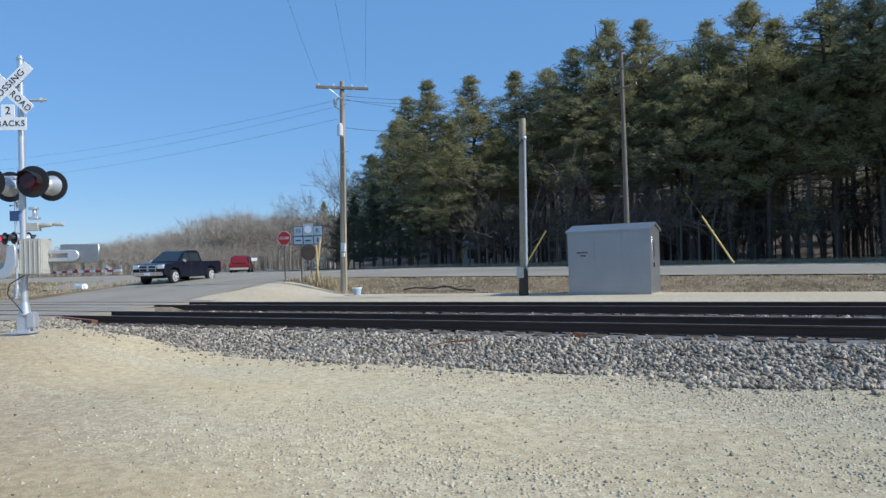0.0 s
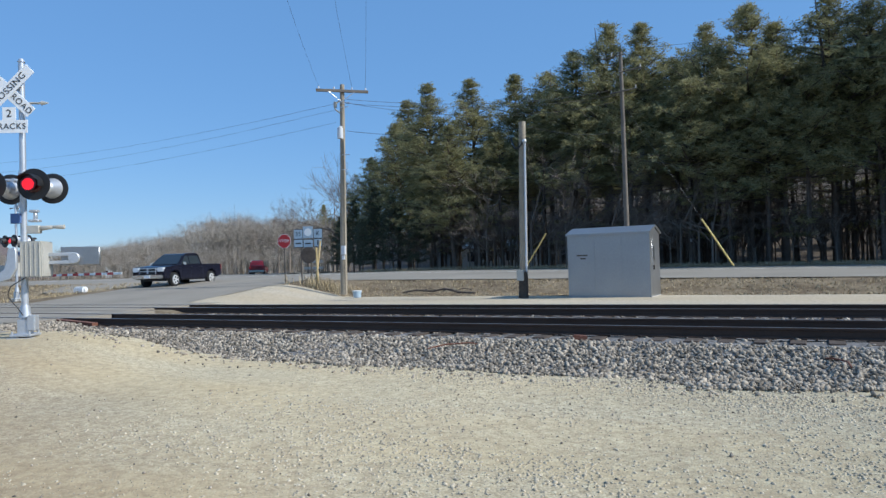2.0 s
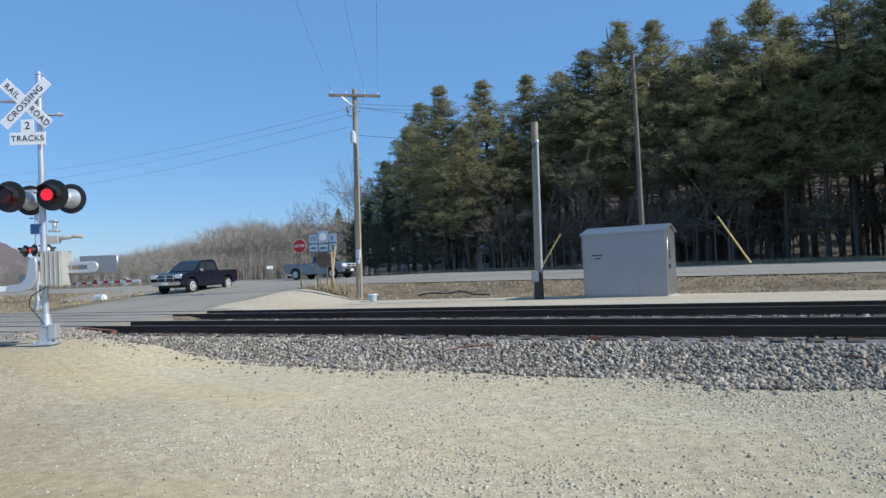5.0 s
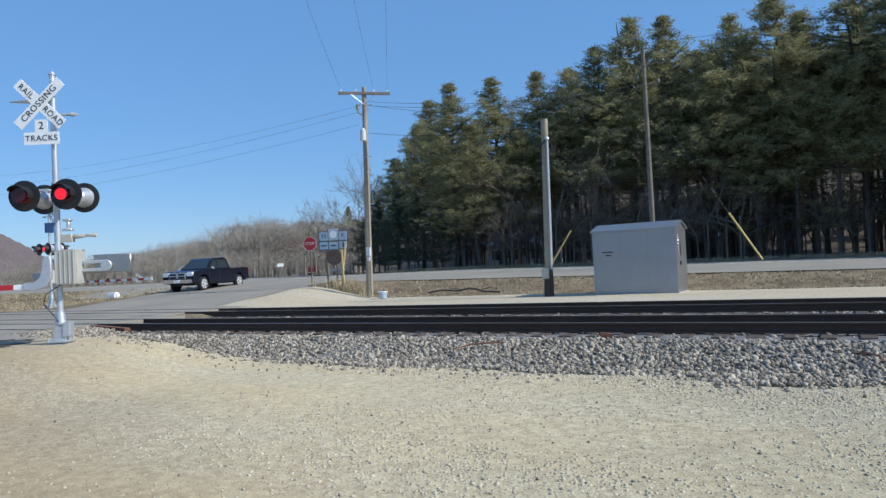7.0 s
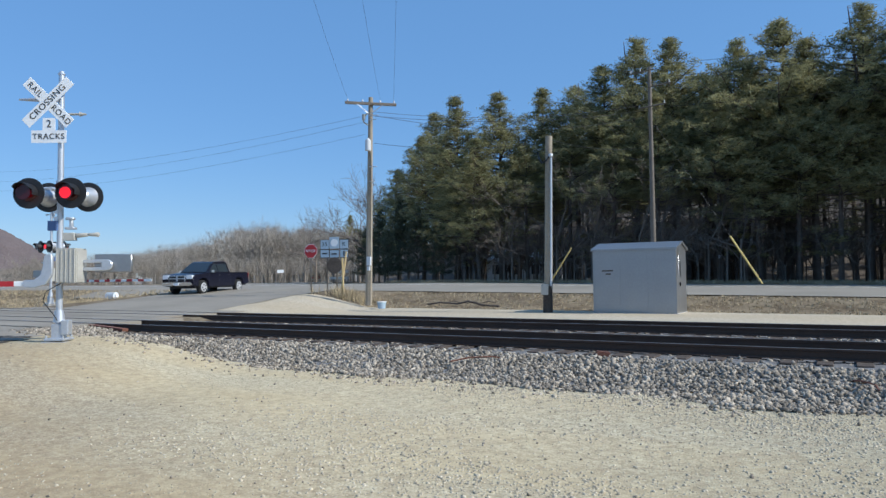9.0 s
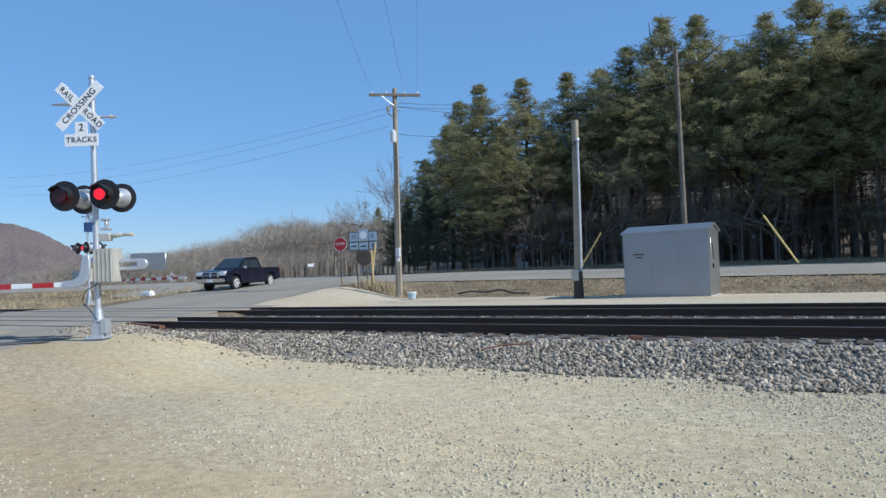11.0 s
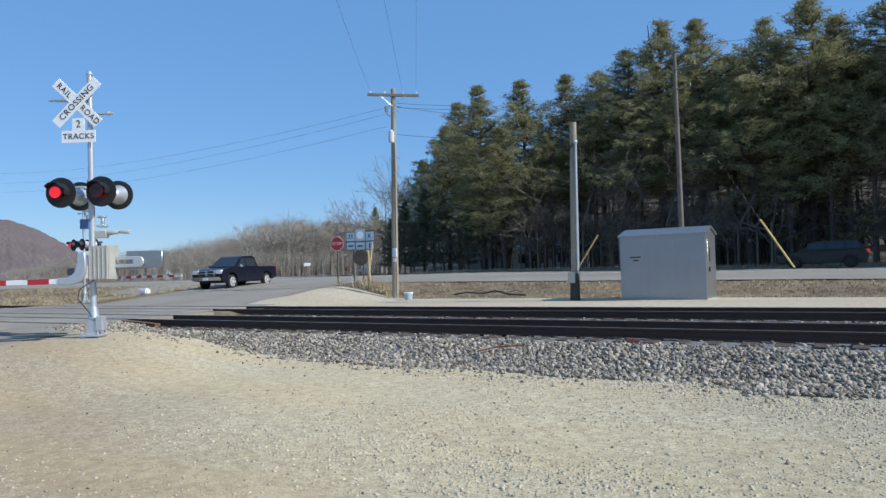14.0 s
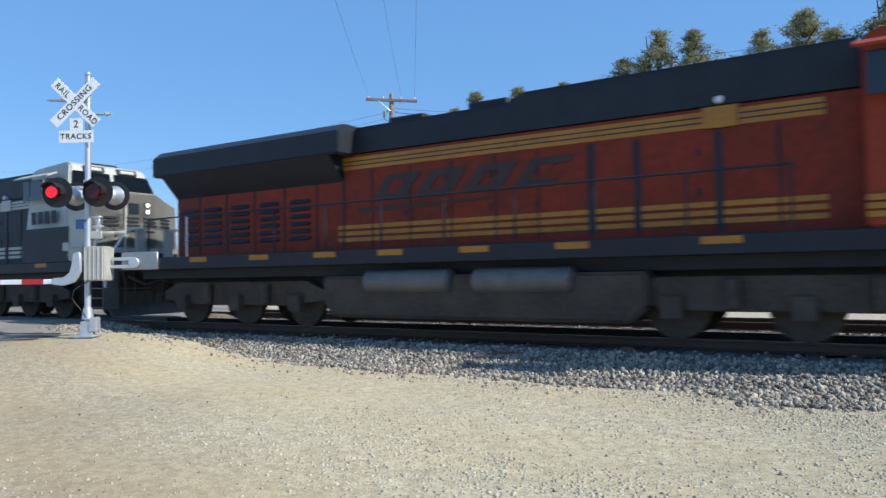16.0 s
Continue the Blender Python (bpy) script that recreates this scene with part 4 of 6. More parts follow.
for x in (-0.5, 0.5):
    part("leg", box_bm(x, 0.05, 0.68, 0.08, 0.06, 1.4), M_WOODPOLE, barricade, smooth=False)
bucket = thing("bucket", pose(-18.63, 26.6, -0.22), "pale blue-grey bucket on the gravel", "bucket")
bm = B()
rod(bm, (0, 0, 0), (0, 0, 0.30), 0.17, 0.21, 18)
part("pail", bm, M_SIGNBLUE, bucket)
bm = B()
rod(bm, (0, 0, 0.285), (0, 0, 0.32), 0.225, seg=18)
part("rim", bm, M_WHITE, bucket)
kerb = thing("kerb_block", pose(-23.85, 27.4, 0.12, 0, 0, 30), "short white painted concrete kerb end", "kerb")
part("block", bevelled(box_bm(0, 0, 0.08, 1.1, 0.25, 0.2), 0.03), M_WHITE, kerb)
branch = thing("fallen_branch", pose(-15.4, 28.4, height(-15.4, 28.4) + 0.03, 0, 0, -4), "dark fallen branch lying along the grassy bank", "branch")
bm = B()
tube(bm, [(-2.0, 0.1, 0.05), (-1.2, 0.0, 0.16), (-0.3, 0.1, 0.10), (0.4, 0.0, 0.22), (1.2, -0.1, 0.06), (2.1, -0.2, 0.03)], 0.045)
part("limb", bm, M_BARK, branch)
for x, dx, dy in ((-0.9, 0.5, 0.5), (0.3, 0.8, -0.3), (0.9, 0.7, 0.4)):
    bm = B()
    tube(bm, [(x, 0, 0.12), (x + dx * 0.6, dy * 0.5, 0.22), (x + dx, dy, 0.15)], 0.02)
    part("twig", bm, M_BARK, branch)
marker = thing("roadside_block", pose(-35.6, 24.6, height(-35.6, 24.6), 0, 0, 15), "small white painted block on the verge", "marker block")
part("block", bevelled(box_bm(0, 0, 0.16, 0.7, 0.4, 0.36), 0.08), M_WHITE, marker)


# ---- vegetation ----
def pine_mesh(seed, h, low, wide, material_name, tuft=22, grow=1.0):
    """Layers of upswept boughs that carry tufts of needles."""
    rng = np.random.default_rng(seed)
    V, F = [], []
    bv, bf = [], []

    def limb(p, q, r0, r1):
        d = q - p
        d /= np.linalg.norm(d)
        u = np.cross(d, (0.3, 0.1, 1.0))
        u /= np.linalg.norm(u)
        w = np.cross(d, u)
        i = len(bv)
        for c, r in ((p, r0), (q, r1)):
            for a in (0, 2.094, 4.189):
                bv.append(c + r * (math.cos(a) * u + math.sin(a) * w))
        for k in range(3):
            j = (k + 1) % 3
            bf.append((i + k, i + j, i + 3 + j))
            bf.append((i + k, i + 3 + j, i + 3 + k))

    top = np.array((rng.normal(0, 0.2), rng.normal(0, 0.2), h))
    pts = [np.array((0.0, 0.0, -0.4)), np.array((rng.normal(0, 0.1), rng.normal(0, 0.1), h * 0.5)), top]
    limb(pts[0], pts[1], 0.26 * h / 20, 0.16 * h / 20)
    limb(pts[1], pts[2], 0.16 * h / 20, 0.02)
    z = h * 0.14
    while z < h - 0.3:
        k = (z - low) / (h - low)
        green = z > low
        if green:
            reach = (wide * (1 - k) ** 1.02 * (0.45 + 0.55 * min(1, k * 4 + 0.35)) + 0.16) * rng.uniform(0.62, 1.34)
        else:
            reach = wide * 0.55 * rng.random()
        n = rng.integers(4, 7) if green else rng.integers(1, 4)
        a0 = rng.random() * 6.28
        for j in range(n):
            a = a0 + 6.283 * j / n + rng.normal(0, 0.25)
            r = reach * rng.uniform(0.55, 1.18)
            rise = (0.10 + 0.55 * max(0, k)) * r + rng.normal(0, 0.1)
            p = np.array((0, 0, z))
            q = np.array((math.cos(a) * r, math.sin(a) * r, z + rise))
            limb(p, q, 0.05 + 0.012 * r, 0.012)
            if not green:
                for _ in range(3):
                    t = rng.uniform(0.3, 1)
                    limb(p + (q - p) * t, p + (q - p) * t + rng.normal(0, 0.45, 3) * (1, 1, 0.6), 0.02, 0.006)
                if rng.random() < 0.75:
                    continue
            m = int(3 + r * 4.2)
            for i in range(m):
                t = 0.38 + 0.62 * (i + rng.random()) / m
                side = rng.normal(0, 0.16 * r * (1.15 - abs(t - 0.65)), 3) * (1, 1, 0.35)
                c = p + (q - p) * t + side + (0, 0, 0.10)
                for _ in range(tuft):
                    d = rng.normal(0, 1, 3)
                    d[2] = abs(d[2]) * 0.6 + 0.1
                    d /= np.linalg.norm(d)
                    u = np.cross(d, rng.normal(0, 1, 3))
                    u /= np.linalg.norm(u)
                    L, wd = grow * rng.uniform(0.16, 0.34), grow * rng.uniform(0.018, 0.036)
                    b = c + rng.normal(0, 0.13, 3)
                    i0 = len(V)
                    V.extend((b - u * wd, b + u * wd, b + d * L))
                    F.append((i0, i0 + 1, i0 + 2))
        z += rng.uniform(0.34, 0.62) * (1.15 if green else 1.3)
    return numpy_mesh("crown", V, F, material_name), numpy_mesh("trunk", bv, bf, M_BARK)


def bare_mesh(seed, h, spread, depth, r0, material, thin=0.5, stem=0.36):
    rng = np.random.default_rng(seed)
    bv, bf = [], []

    def grow(p, d, length, r, level):
        q = p + d * length
        u = np.cross(d, (0.31, 0.17, 0.9))
        u /= np.linalg.norm(u)
        w = np.cross(d, u)
        i = len(bv)
        for c, rr in ((p, r), (q, r * 0.66)):
            for a in (0, 2.094, 4.189):
                bv.append(c + rr * (math.cos(a) * u + math.sin(a) * w))
        for k in range(3):
            j = (k + 1) % 3
            bf.append((i + k, i + j, i + 3 + j))
            bf.append((i + k, i + 3 + j, i + 3 + k))
        if level == 0:
            return
        for _ in range(3 if level > 1 else 4):
            e = d + rng.normal(0, spread, 3)
            e[2] += 0.18
            e /= np.linalg.norm(e)
            t = rng.uniform(0.45, 1.0)
            grow(p + d * length * t, e, length * rng.uniform(0.55, 0.85), max(0.008, r * thin * rng.uniform(0.8, 1.1)), level - 1)

    grow(np.array((0.0, 0.0, -0.2)), np.array((0.0, 0.02, 1.0)), h * stem, r0, depth)
    return numpy_mesh("branches", bv, bf, material)


PINES = [pine_mesh(11, 20.0, 6.0, 4.7, M_NEEDLE), pine_mesh(12, 20.0, 8.0, 4.2, M_NEEDLE), pine_mesh(13, 20.0, 8.5, 4.9, M_NEEDLE), pine_mesh(14, 20.0, 5.0, 5.4, M_NEEDLE), pine_mesh(15, 20.0, 10.0, 4.3, M_NEEDLE)]
DEEP = [pine_mesh(17, 20.0, 8.0, 4.6, M_NEEDLE, 6, 1.9), pine_mesh(18, 20.0, 9.5, 4.2, M_NEEDLE, 6, 1.9), pine_mesh(19, 20.0, 10.5, 4.6, M_NEEDLE, 6, 1.9)]
CEDAR = pine_mesh(16, 9.0, 1.0, 2.4, M_CEDAR)
BARE = [bare_mesh(21, 11, 0.5, 5, 0.15, M_TWIG), bare_mesh(22, 10, 0.6, 5, 0.13, M_TWIG)]
SHRUB = [bare_mesh(31, 4.5, 0.75, 4, 0.05, M_TWIG, 0.62), bare_mesh(32, 4.0, 0.85, 4, 0.045, M_TWIG, 0.62)]


def tree(kind, x, y, s, label, category="tree", group="", wide=1.0):
    t = thing("cedar_tree" if kind is CEDAR else "pine_tree", pose(x, y, height(x, y) - 0.05, random.uniform(-1, 1), random.uniform(-1.5, 1.5), random.uniform(0, 360)), label, category, group)
    t.scale = (s * wide * random.uniform(0.95, 1.1), s * wide * random.uniform(0.95, 1.1), s)
    for me, nm in zip(kind, ("crown", "trunk")):
        o = new(nm, me)
        o.parent = t
    return t


def bare(kind, x, y, s, label, name="bare_tree", category="tree", group=""):
    o = new(name, kind)
    o.matrix_world = pose(x, y, height(x, y) - 0.05, 0, 0, random.uniform(0, 360)) @ Matrix.Diagonal((s, s, s, 1))
    return tagged(o, label, category, group)


def at(az, y):
    return math.tan(radians(az)) * y


# front pines: bearing, distance across, top slope over the ground distance, variant
for az, y, e, k in ((-28.7, 55, 0.260, 0), (-25.1, 57, 0.262, 1), (-21.4, 60, 0.266, 1), (-31.6, 60, 0.205, 3), (-30.6, 63, 0.235, 1), (-33.6, 64, 0.155, 3), (-26.9, 52, 0.20, 3), (-18.9, 60, 0.270, 4), (-17.2, 58, 0.292, 1), (-14.4, 58, 0.328, 2), (-11.4, 57, 0.327, 1), (-9.2, 60, 0.275, 4), (-6.9, 56, 0.312, 2), (-4.1, 55, 0.335, 3), (-1.7, 54, 0.303, 1), (1.5, 55, 0.335, 2), (4.4, 54, 0.335, 0), (7.4, 54, 0.35, 1), (-16.2, 52, 0.20, 4), (-8.2, 52, 0.245, 4), (-19.6, 55, 0.215, 4), (-12.8, 53, 0.25, 1), (-5.5, 52, 0.25, 0), (-2.9, 52, 0.235, 4), (-0.3, 52, 0.25, 1), (-23.0, 54, 0.19, 4)):
    d = y / math.cos(radians(az))
    hh = e * d + EYE - 0.55
    tree(PINES[k], at(az, y), y, hh / 20.0, "tall white pine with dark green layered boughs", group="pines of the wood", wide=1.45)
for i in range(80):
    y = random.uniform(58, 96)
    az = random.uniform(-29, 14)
    d = y / math.cos(radians(az))
    e = lerp_table(az, ((-30, 0.155), (-20, 0.20), (-15, 0.245), (-5, 0.27), (14, 0.28))) * random.uniform(0.85, 1.03)
    tree(random.choice(DEEP), at(az, y), y, (e * d + 0.6) / 20.0, "white pine deep in the shaded wood", group="pines of the wood")
# added pines outside the view, which block low sun from the trunks
for i in range(34):
    x, y = 9 + 1.55 * i + random.uniform(-1, 1), random.uniform(50, 68)
    tree(random.choice(DEEP), x, y, random.uniform(0.9, 1.12), "unseen white pine added to the east to shade the wood", group="pines of the wood", wide=1.2)
for az, y, s in ((-33.6, 56, 0.95), (-35.2, 60, 0.9), (-32.0, 54, 0.8), (-30.0, 53, 0.62), (-36.2, 66, 0.75), (-34.5, 52, 0.55)):
    tree(CEDAR, at(az, y), y, s, "dark dense evergreen at the edge of the wood", group="evergreens")
tree(PINES[3], at(-37.5, 130), 130, 0.78, "lone dark spruce above the bare woods")
for i in range(26):
    az = -33 + 42 * (i + random.random()) / 26
    y = random.uniform(49.6, 53.5)
    bare(random.choice(SHRUB), at(az, y), y, random.uniform(0.55, 1.25), "leafless grey brush under the pines", "bare_shrub", "shrub", "brush")
for i in range(30):
    az = -25 + 19 * (i + random.random()) / 30
    y = random.uniform(49.6, 54)
    bare(random.choice(BARE), at(az, y), y, random.uniform(0.5, 1.0), "slender leafless tree at the edge of the pines", group="bare trees")
for az, y, s in ((-40.3, 85, 1.35), (-38.8, 80, 1.2), (-36.8, 75, 1.35), (-33.5, 72, 1.45), (-39.4, 100, 1.3), (-35.6, 66, 1.5), (-34.7, 70, 1.65), (-32.8, 64, 1.4), (-36.2, 72, 1.35), (-41.2, 92, 1.25)):
    bare(random.choice(BARE), at(az, y), y, s, "tall leafless tree with fine grey twigs", group="bare trees")


def far_woods(name, count, place, label, material, hh=(9, 14), seeds=(41, 42, 43), depth=4, r0=0.22):
    """Distant leafless trees, too many to count, in one mesh."""
    rng = np.random.default_rng(77)
    srcs = []
    for s in seeds:
        me = bare_mesh(s, 11, 0.62, depth, r0, material, 0.62, 0.30)
        v = np.array([q.co[:] for q in me.vertices])
        f = np.array([p.vertices[:] for p in me.polygons])
        bpy.data.meshes.remove(me)
        srcs.append((v, f))
    V, F, off = [], [], 0
    for i in range(count):
        v, f = srcs[rng.integers(len(srcs))]
        x, y, z, *tall = place(rng)
        s = (tall[0] if tall else rng.uniform(*hh)) / 11
        a = rng.random() * 6.283
        c, t = math.cos(a), math.sin(a)
        w = np.stack([(v[:, 0] * c - v[:, 1] * t) * s + x, (v[:, 0] * t + v[:, 1] * c) * s + y, v[:, 2] * s + z], -1)
        V.append(w)
        F.append(f + off)
        off += len(v)
    return tagged(new(name, numpy_mesh(name, np.concatenate(V), np.concatenate(F), material)), label, "woods", kind="stuff")


def skyline(az):
    """Slope of the far tree tops above the eye, by bearing."""
    return lerp_table(az, ((-66, 0.016), (-60, 0.022), (-56, 0.031), (-53.7, 0.040), (-51.6, 0.047), (-49, 0.055), (-46.4, 0.074), (-44.6, 0.079), (-41.9, 0.071), (-38, 0.074), (-30, 0.07)))


def rise(az, d):
    """Low wooded rise behind the fields, higher toward the pines."""
    return 0.4 + sm(150, 260, d) * 260 * max(0.0, skyline(az) - 0.036)


def back_woods(rng):
    az = rng.uniform(-64, -33)
    d = 140 + 120 * rng.random() ** 1.3
    z = rise(az, d) - 0.3
    top = EYE + skyline(az) * d * (rng.uniform(0.72, 1.0) if rng.random() < 0.93 else 1.07)
    return d * math.sin(radians(az)), d * math.cos(radians(az)), z, max(4.0, (top - z) * 1.5)


def slope(name, az0, az1, d0, d1, zfun, material, label):
    bm = B()
    rows = []
    for i in range(41):
        az = az0 + (az1 - az0) * i / 40
        rows.append([])
        for j in range(13):
            d = d0 + (d1 - d0) * j / 12
            z = zfun(az, d) + noise.noise((i * 0.7, j * 0.9, 2)) * 0.5 * min(1, j / 3)
            rows[-1].append(bm.verts.new((d * math.sin(radians(az)), d * math.cos(radians(az)), z)))
    for r, s in zip(rows, rows[1:]):
        for j in range(12):
            bm.faces.new((r[j], r[j + 1], s[j + 1], s[j]))
    return tagged(new(name, as_mesh(name, bm, material, True)), label, "hillside", kind="structure")


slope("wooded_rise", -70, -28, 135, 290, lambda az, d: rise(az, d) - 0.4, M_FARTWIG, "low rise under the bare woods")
far_woods("far_woods", 850, back_woods, "grey-brown leafless woods beyond the fields, colour paled for haze", M_FARTWIG, r0=0.10)


def low_brush(rng):
    az = rng.uniform(-62, -33)
    d = rng.uniform(128, 150)
    return d * math.sin(radians(az)), d * math.cos(radians(az)), 0.2


far_woods("far_brush", 420, low_brush, "leafless brush along the foot of the far woods, colour paled for haze", M_FARTWIG, hh=(4, 9), r0=0.10)


def backdrop_hill(az, d):
    return 0.4 + sm(80, 125, d) * lerp_table(az, ((-34, 5), (-28, 9), (-18, 14), (20, 17)))


# made-up slope that closes the sky gaps between the trunks
slope("wood_backdrop", -36, 32, 78, 140, backdrop_hill, M_LITTER, "dark backdrop slope added behind the pines to close sky gaps")


def in_pines(rng):
    y = rng.uniform(54, 100)
    az = rng.uniform(-31, 16)
    x = at(az, y)
    d = math.hypot(x, y)
    return x, y, backdrop_hill(az, d) - 0.3


# brush added as backing; its dark bark colour stands in for shade
far_woods("understorey", 320, in_pines, "dense leafless understorey added as dark backing among the pines", M_BARK, hh=(6, 11), seeds=(51, 52, 53), depth=4, r0=0.13)

# wooded bluff far to the west
bm = B()
rows = []
for i in range(230):
    az = radians(-88 + 36 * i / 229)
    rows.append([])
    for j in range(22):
        d = 700 + 34 * j
        a = math.degrees(az)
        ridge = lerp_table(a, ((-88, 0.096), (-74, 0.088), (-65.9, 0.0815), (-63.9, 0.0770), (-62.1, 0.0650), (-60.7, 0.0490), (-59.5, 0.035), (-57, 0.016), (-54, 0.0)))
        top = ridge * 1060 * sm(0, 10.5, j) + noise.noise((i * 0.05, j * 0.5, 1)) * 4 * sm(0, 7, j)
        top += (noise.noise((i * 0.33, j * 2.9, 4)) * 1.6 + noise.noise((i * 0.9, j * 3.7, 8)) * 1.6) * sm(0, 3, j)
        rows[-1].append(bm.verts.new((d * math.sin(az), d * math.cos(az), top - 1)))
for r, s in zip(rows, rows[1:]):
    for j in range(21):
        bm.faces.new((r[j], r[j + 1], s[j + 1], s[j]))
tagged(new("distant_bluff", as_mesh("distant_bluff", bm, M_HILL, True)), "distant rounded bluff covered in bare woods", "hill", kind="structure")


# dead grass on the bank and beside the signs
def tufts(name, count, place, h, label):
    rng = np.random.default_rng(9)
    V, F = [], []
    for _ in range(count):
        x, y = place(rng)
        z = height(x, y) - 0.04
        for _ in range(7):
            a = rng.random() * 6.283
            L = rng.uniform(*h)
            b = np.array((x, y, z)) + rng.normal(0, 0.06, 3) * (1, 1, 0)
            d = np.array((math.cos(a) * L * 0.5, math.sin(a) * L * 0.5, L))
            u = np.array((-math.sin(a), math.cos(a), 0)) * 0.014
            i = len(V)
            V.extend((b - u, b + u, b + d))
            F.append((i, i + 1, i + 2))
    return tagged(new(name, numpy_mesh(name, V, F, M_STRAW)), label, "grass", kind="stuff")


def on_bank(rng):
    x = rng.uniform(-21, 14)
    return x, rng.uniform(27.4, 31.6)


def by_signs(rng):
    return rng.normal(-21.6, 0.8), rng.normal(28.2, 0.4)


def far_verge(rng):
    return rng.uniform(-34, 14), rng.uniform(48.7, 50.5)


def west_verge(rng):
    return rng.uniform(-60, -34), rng.uniform(22, 30)


tufts("dead_grass", 2600, on_bank, (0.03, 0.13), "matted dead grass on the bank below the highway")
tufts("dead_grass", 150, by_signs, (0.2, 0.7), "tall straw-coloured dead grass round the sign posts")
tufts("dead_grass", 3000, far_verge, (0.1, 0.4), "dead grass along the far verge")
tufts("dead_grass", 1800, west_verge, (0.06, 0.25), "dead grass west of the side road")

# a pale house glimpsed between the trunks
house = thing("house", pose(-33.5, 78, 0.6, 0, 0, 18), "pale single-storey house half hidden behind pine trunks", "house")
part("wall", box_bm(0, 0, 1.3, 9.0, 5.0, 2.6), M_STREAM, house, smooth=False)
bm = B()
prism(bm, [(-4.9, 2.55), (0, 2.55), (4.9, 2.55), (4.6, 3.9), (-4.6, 3.9)], -2.9, 2.9)
for v in bm.verts:
    if v.co.z > 3:
        v.co.y *= 0.05
part("roof", bm, M_CERAM, house, smooth=False)
for x in (-3.2, -1.0, 1.4, 3.4):
    part("window", box_bm(x, -2.51, 1.45, 0.9, 0.06, 1.1), M_GLASS, house, smooth=False)


# ---- road vehicles ----
def wheel(parent, x, y, r, rim_mat):
    bm = B()
    rod(bm, (x, y - 0.12, r), (x, y + 0.12, r), r, seg=28)
    ty = part("wheel", bevelled(bm, 0.04), M_TYRE, parent, "black tyre with a bright rim")
    s = 1 if y > 0 else -1
    bm = B()
    rod(bm, (x, y + s * 0.10, r), (x, y + s * 0.14, r), r * 0.70, r * 0.62, 22)
    part("rim", bm, rim_mat, ty, "polished rim")
    for k in range(5):
        a = 6.283 * k / 5
        bm = B()
        rod(bm, (x + 0.12 * math.cos(a), y + s * 0.135, r + 0.12 * math.sin(a)), (x + 0.19 * math.cos(a), y + s * 0.145, r + 0.19 * math.sin(a)), 0.04, seg=8)
        part("rim_slot", bm, M_BLACK, ty)
    return ty


def arch(xc, r, z0, n=9):
    return [(xc + r * math.cos(math.pi * k / n), z0 + r * math.sin(math.pi * k / n)) for k in range(n + 1)]


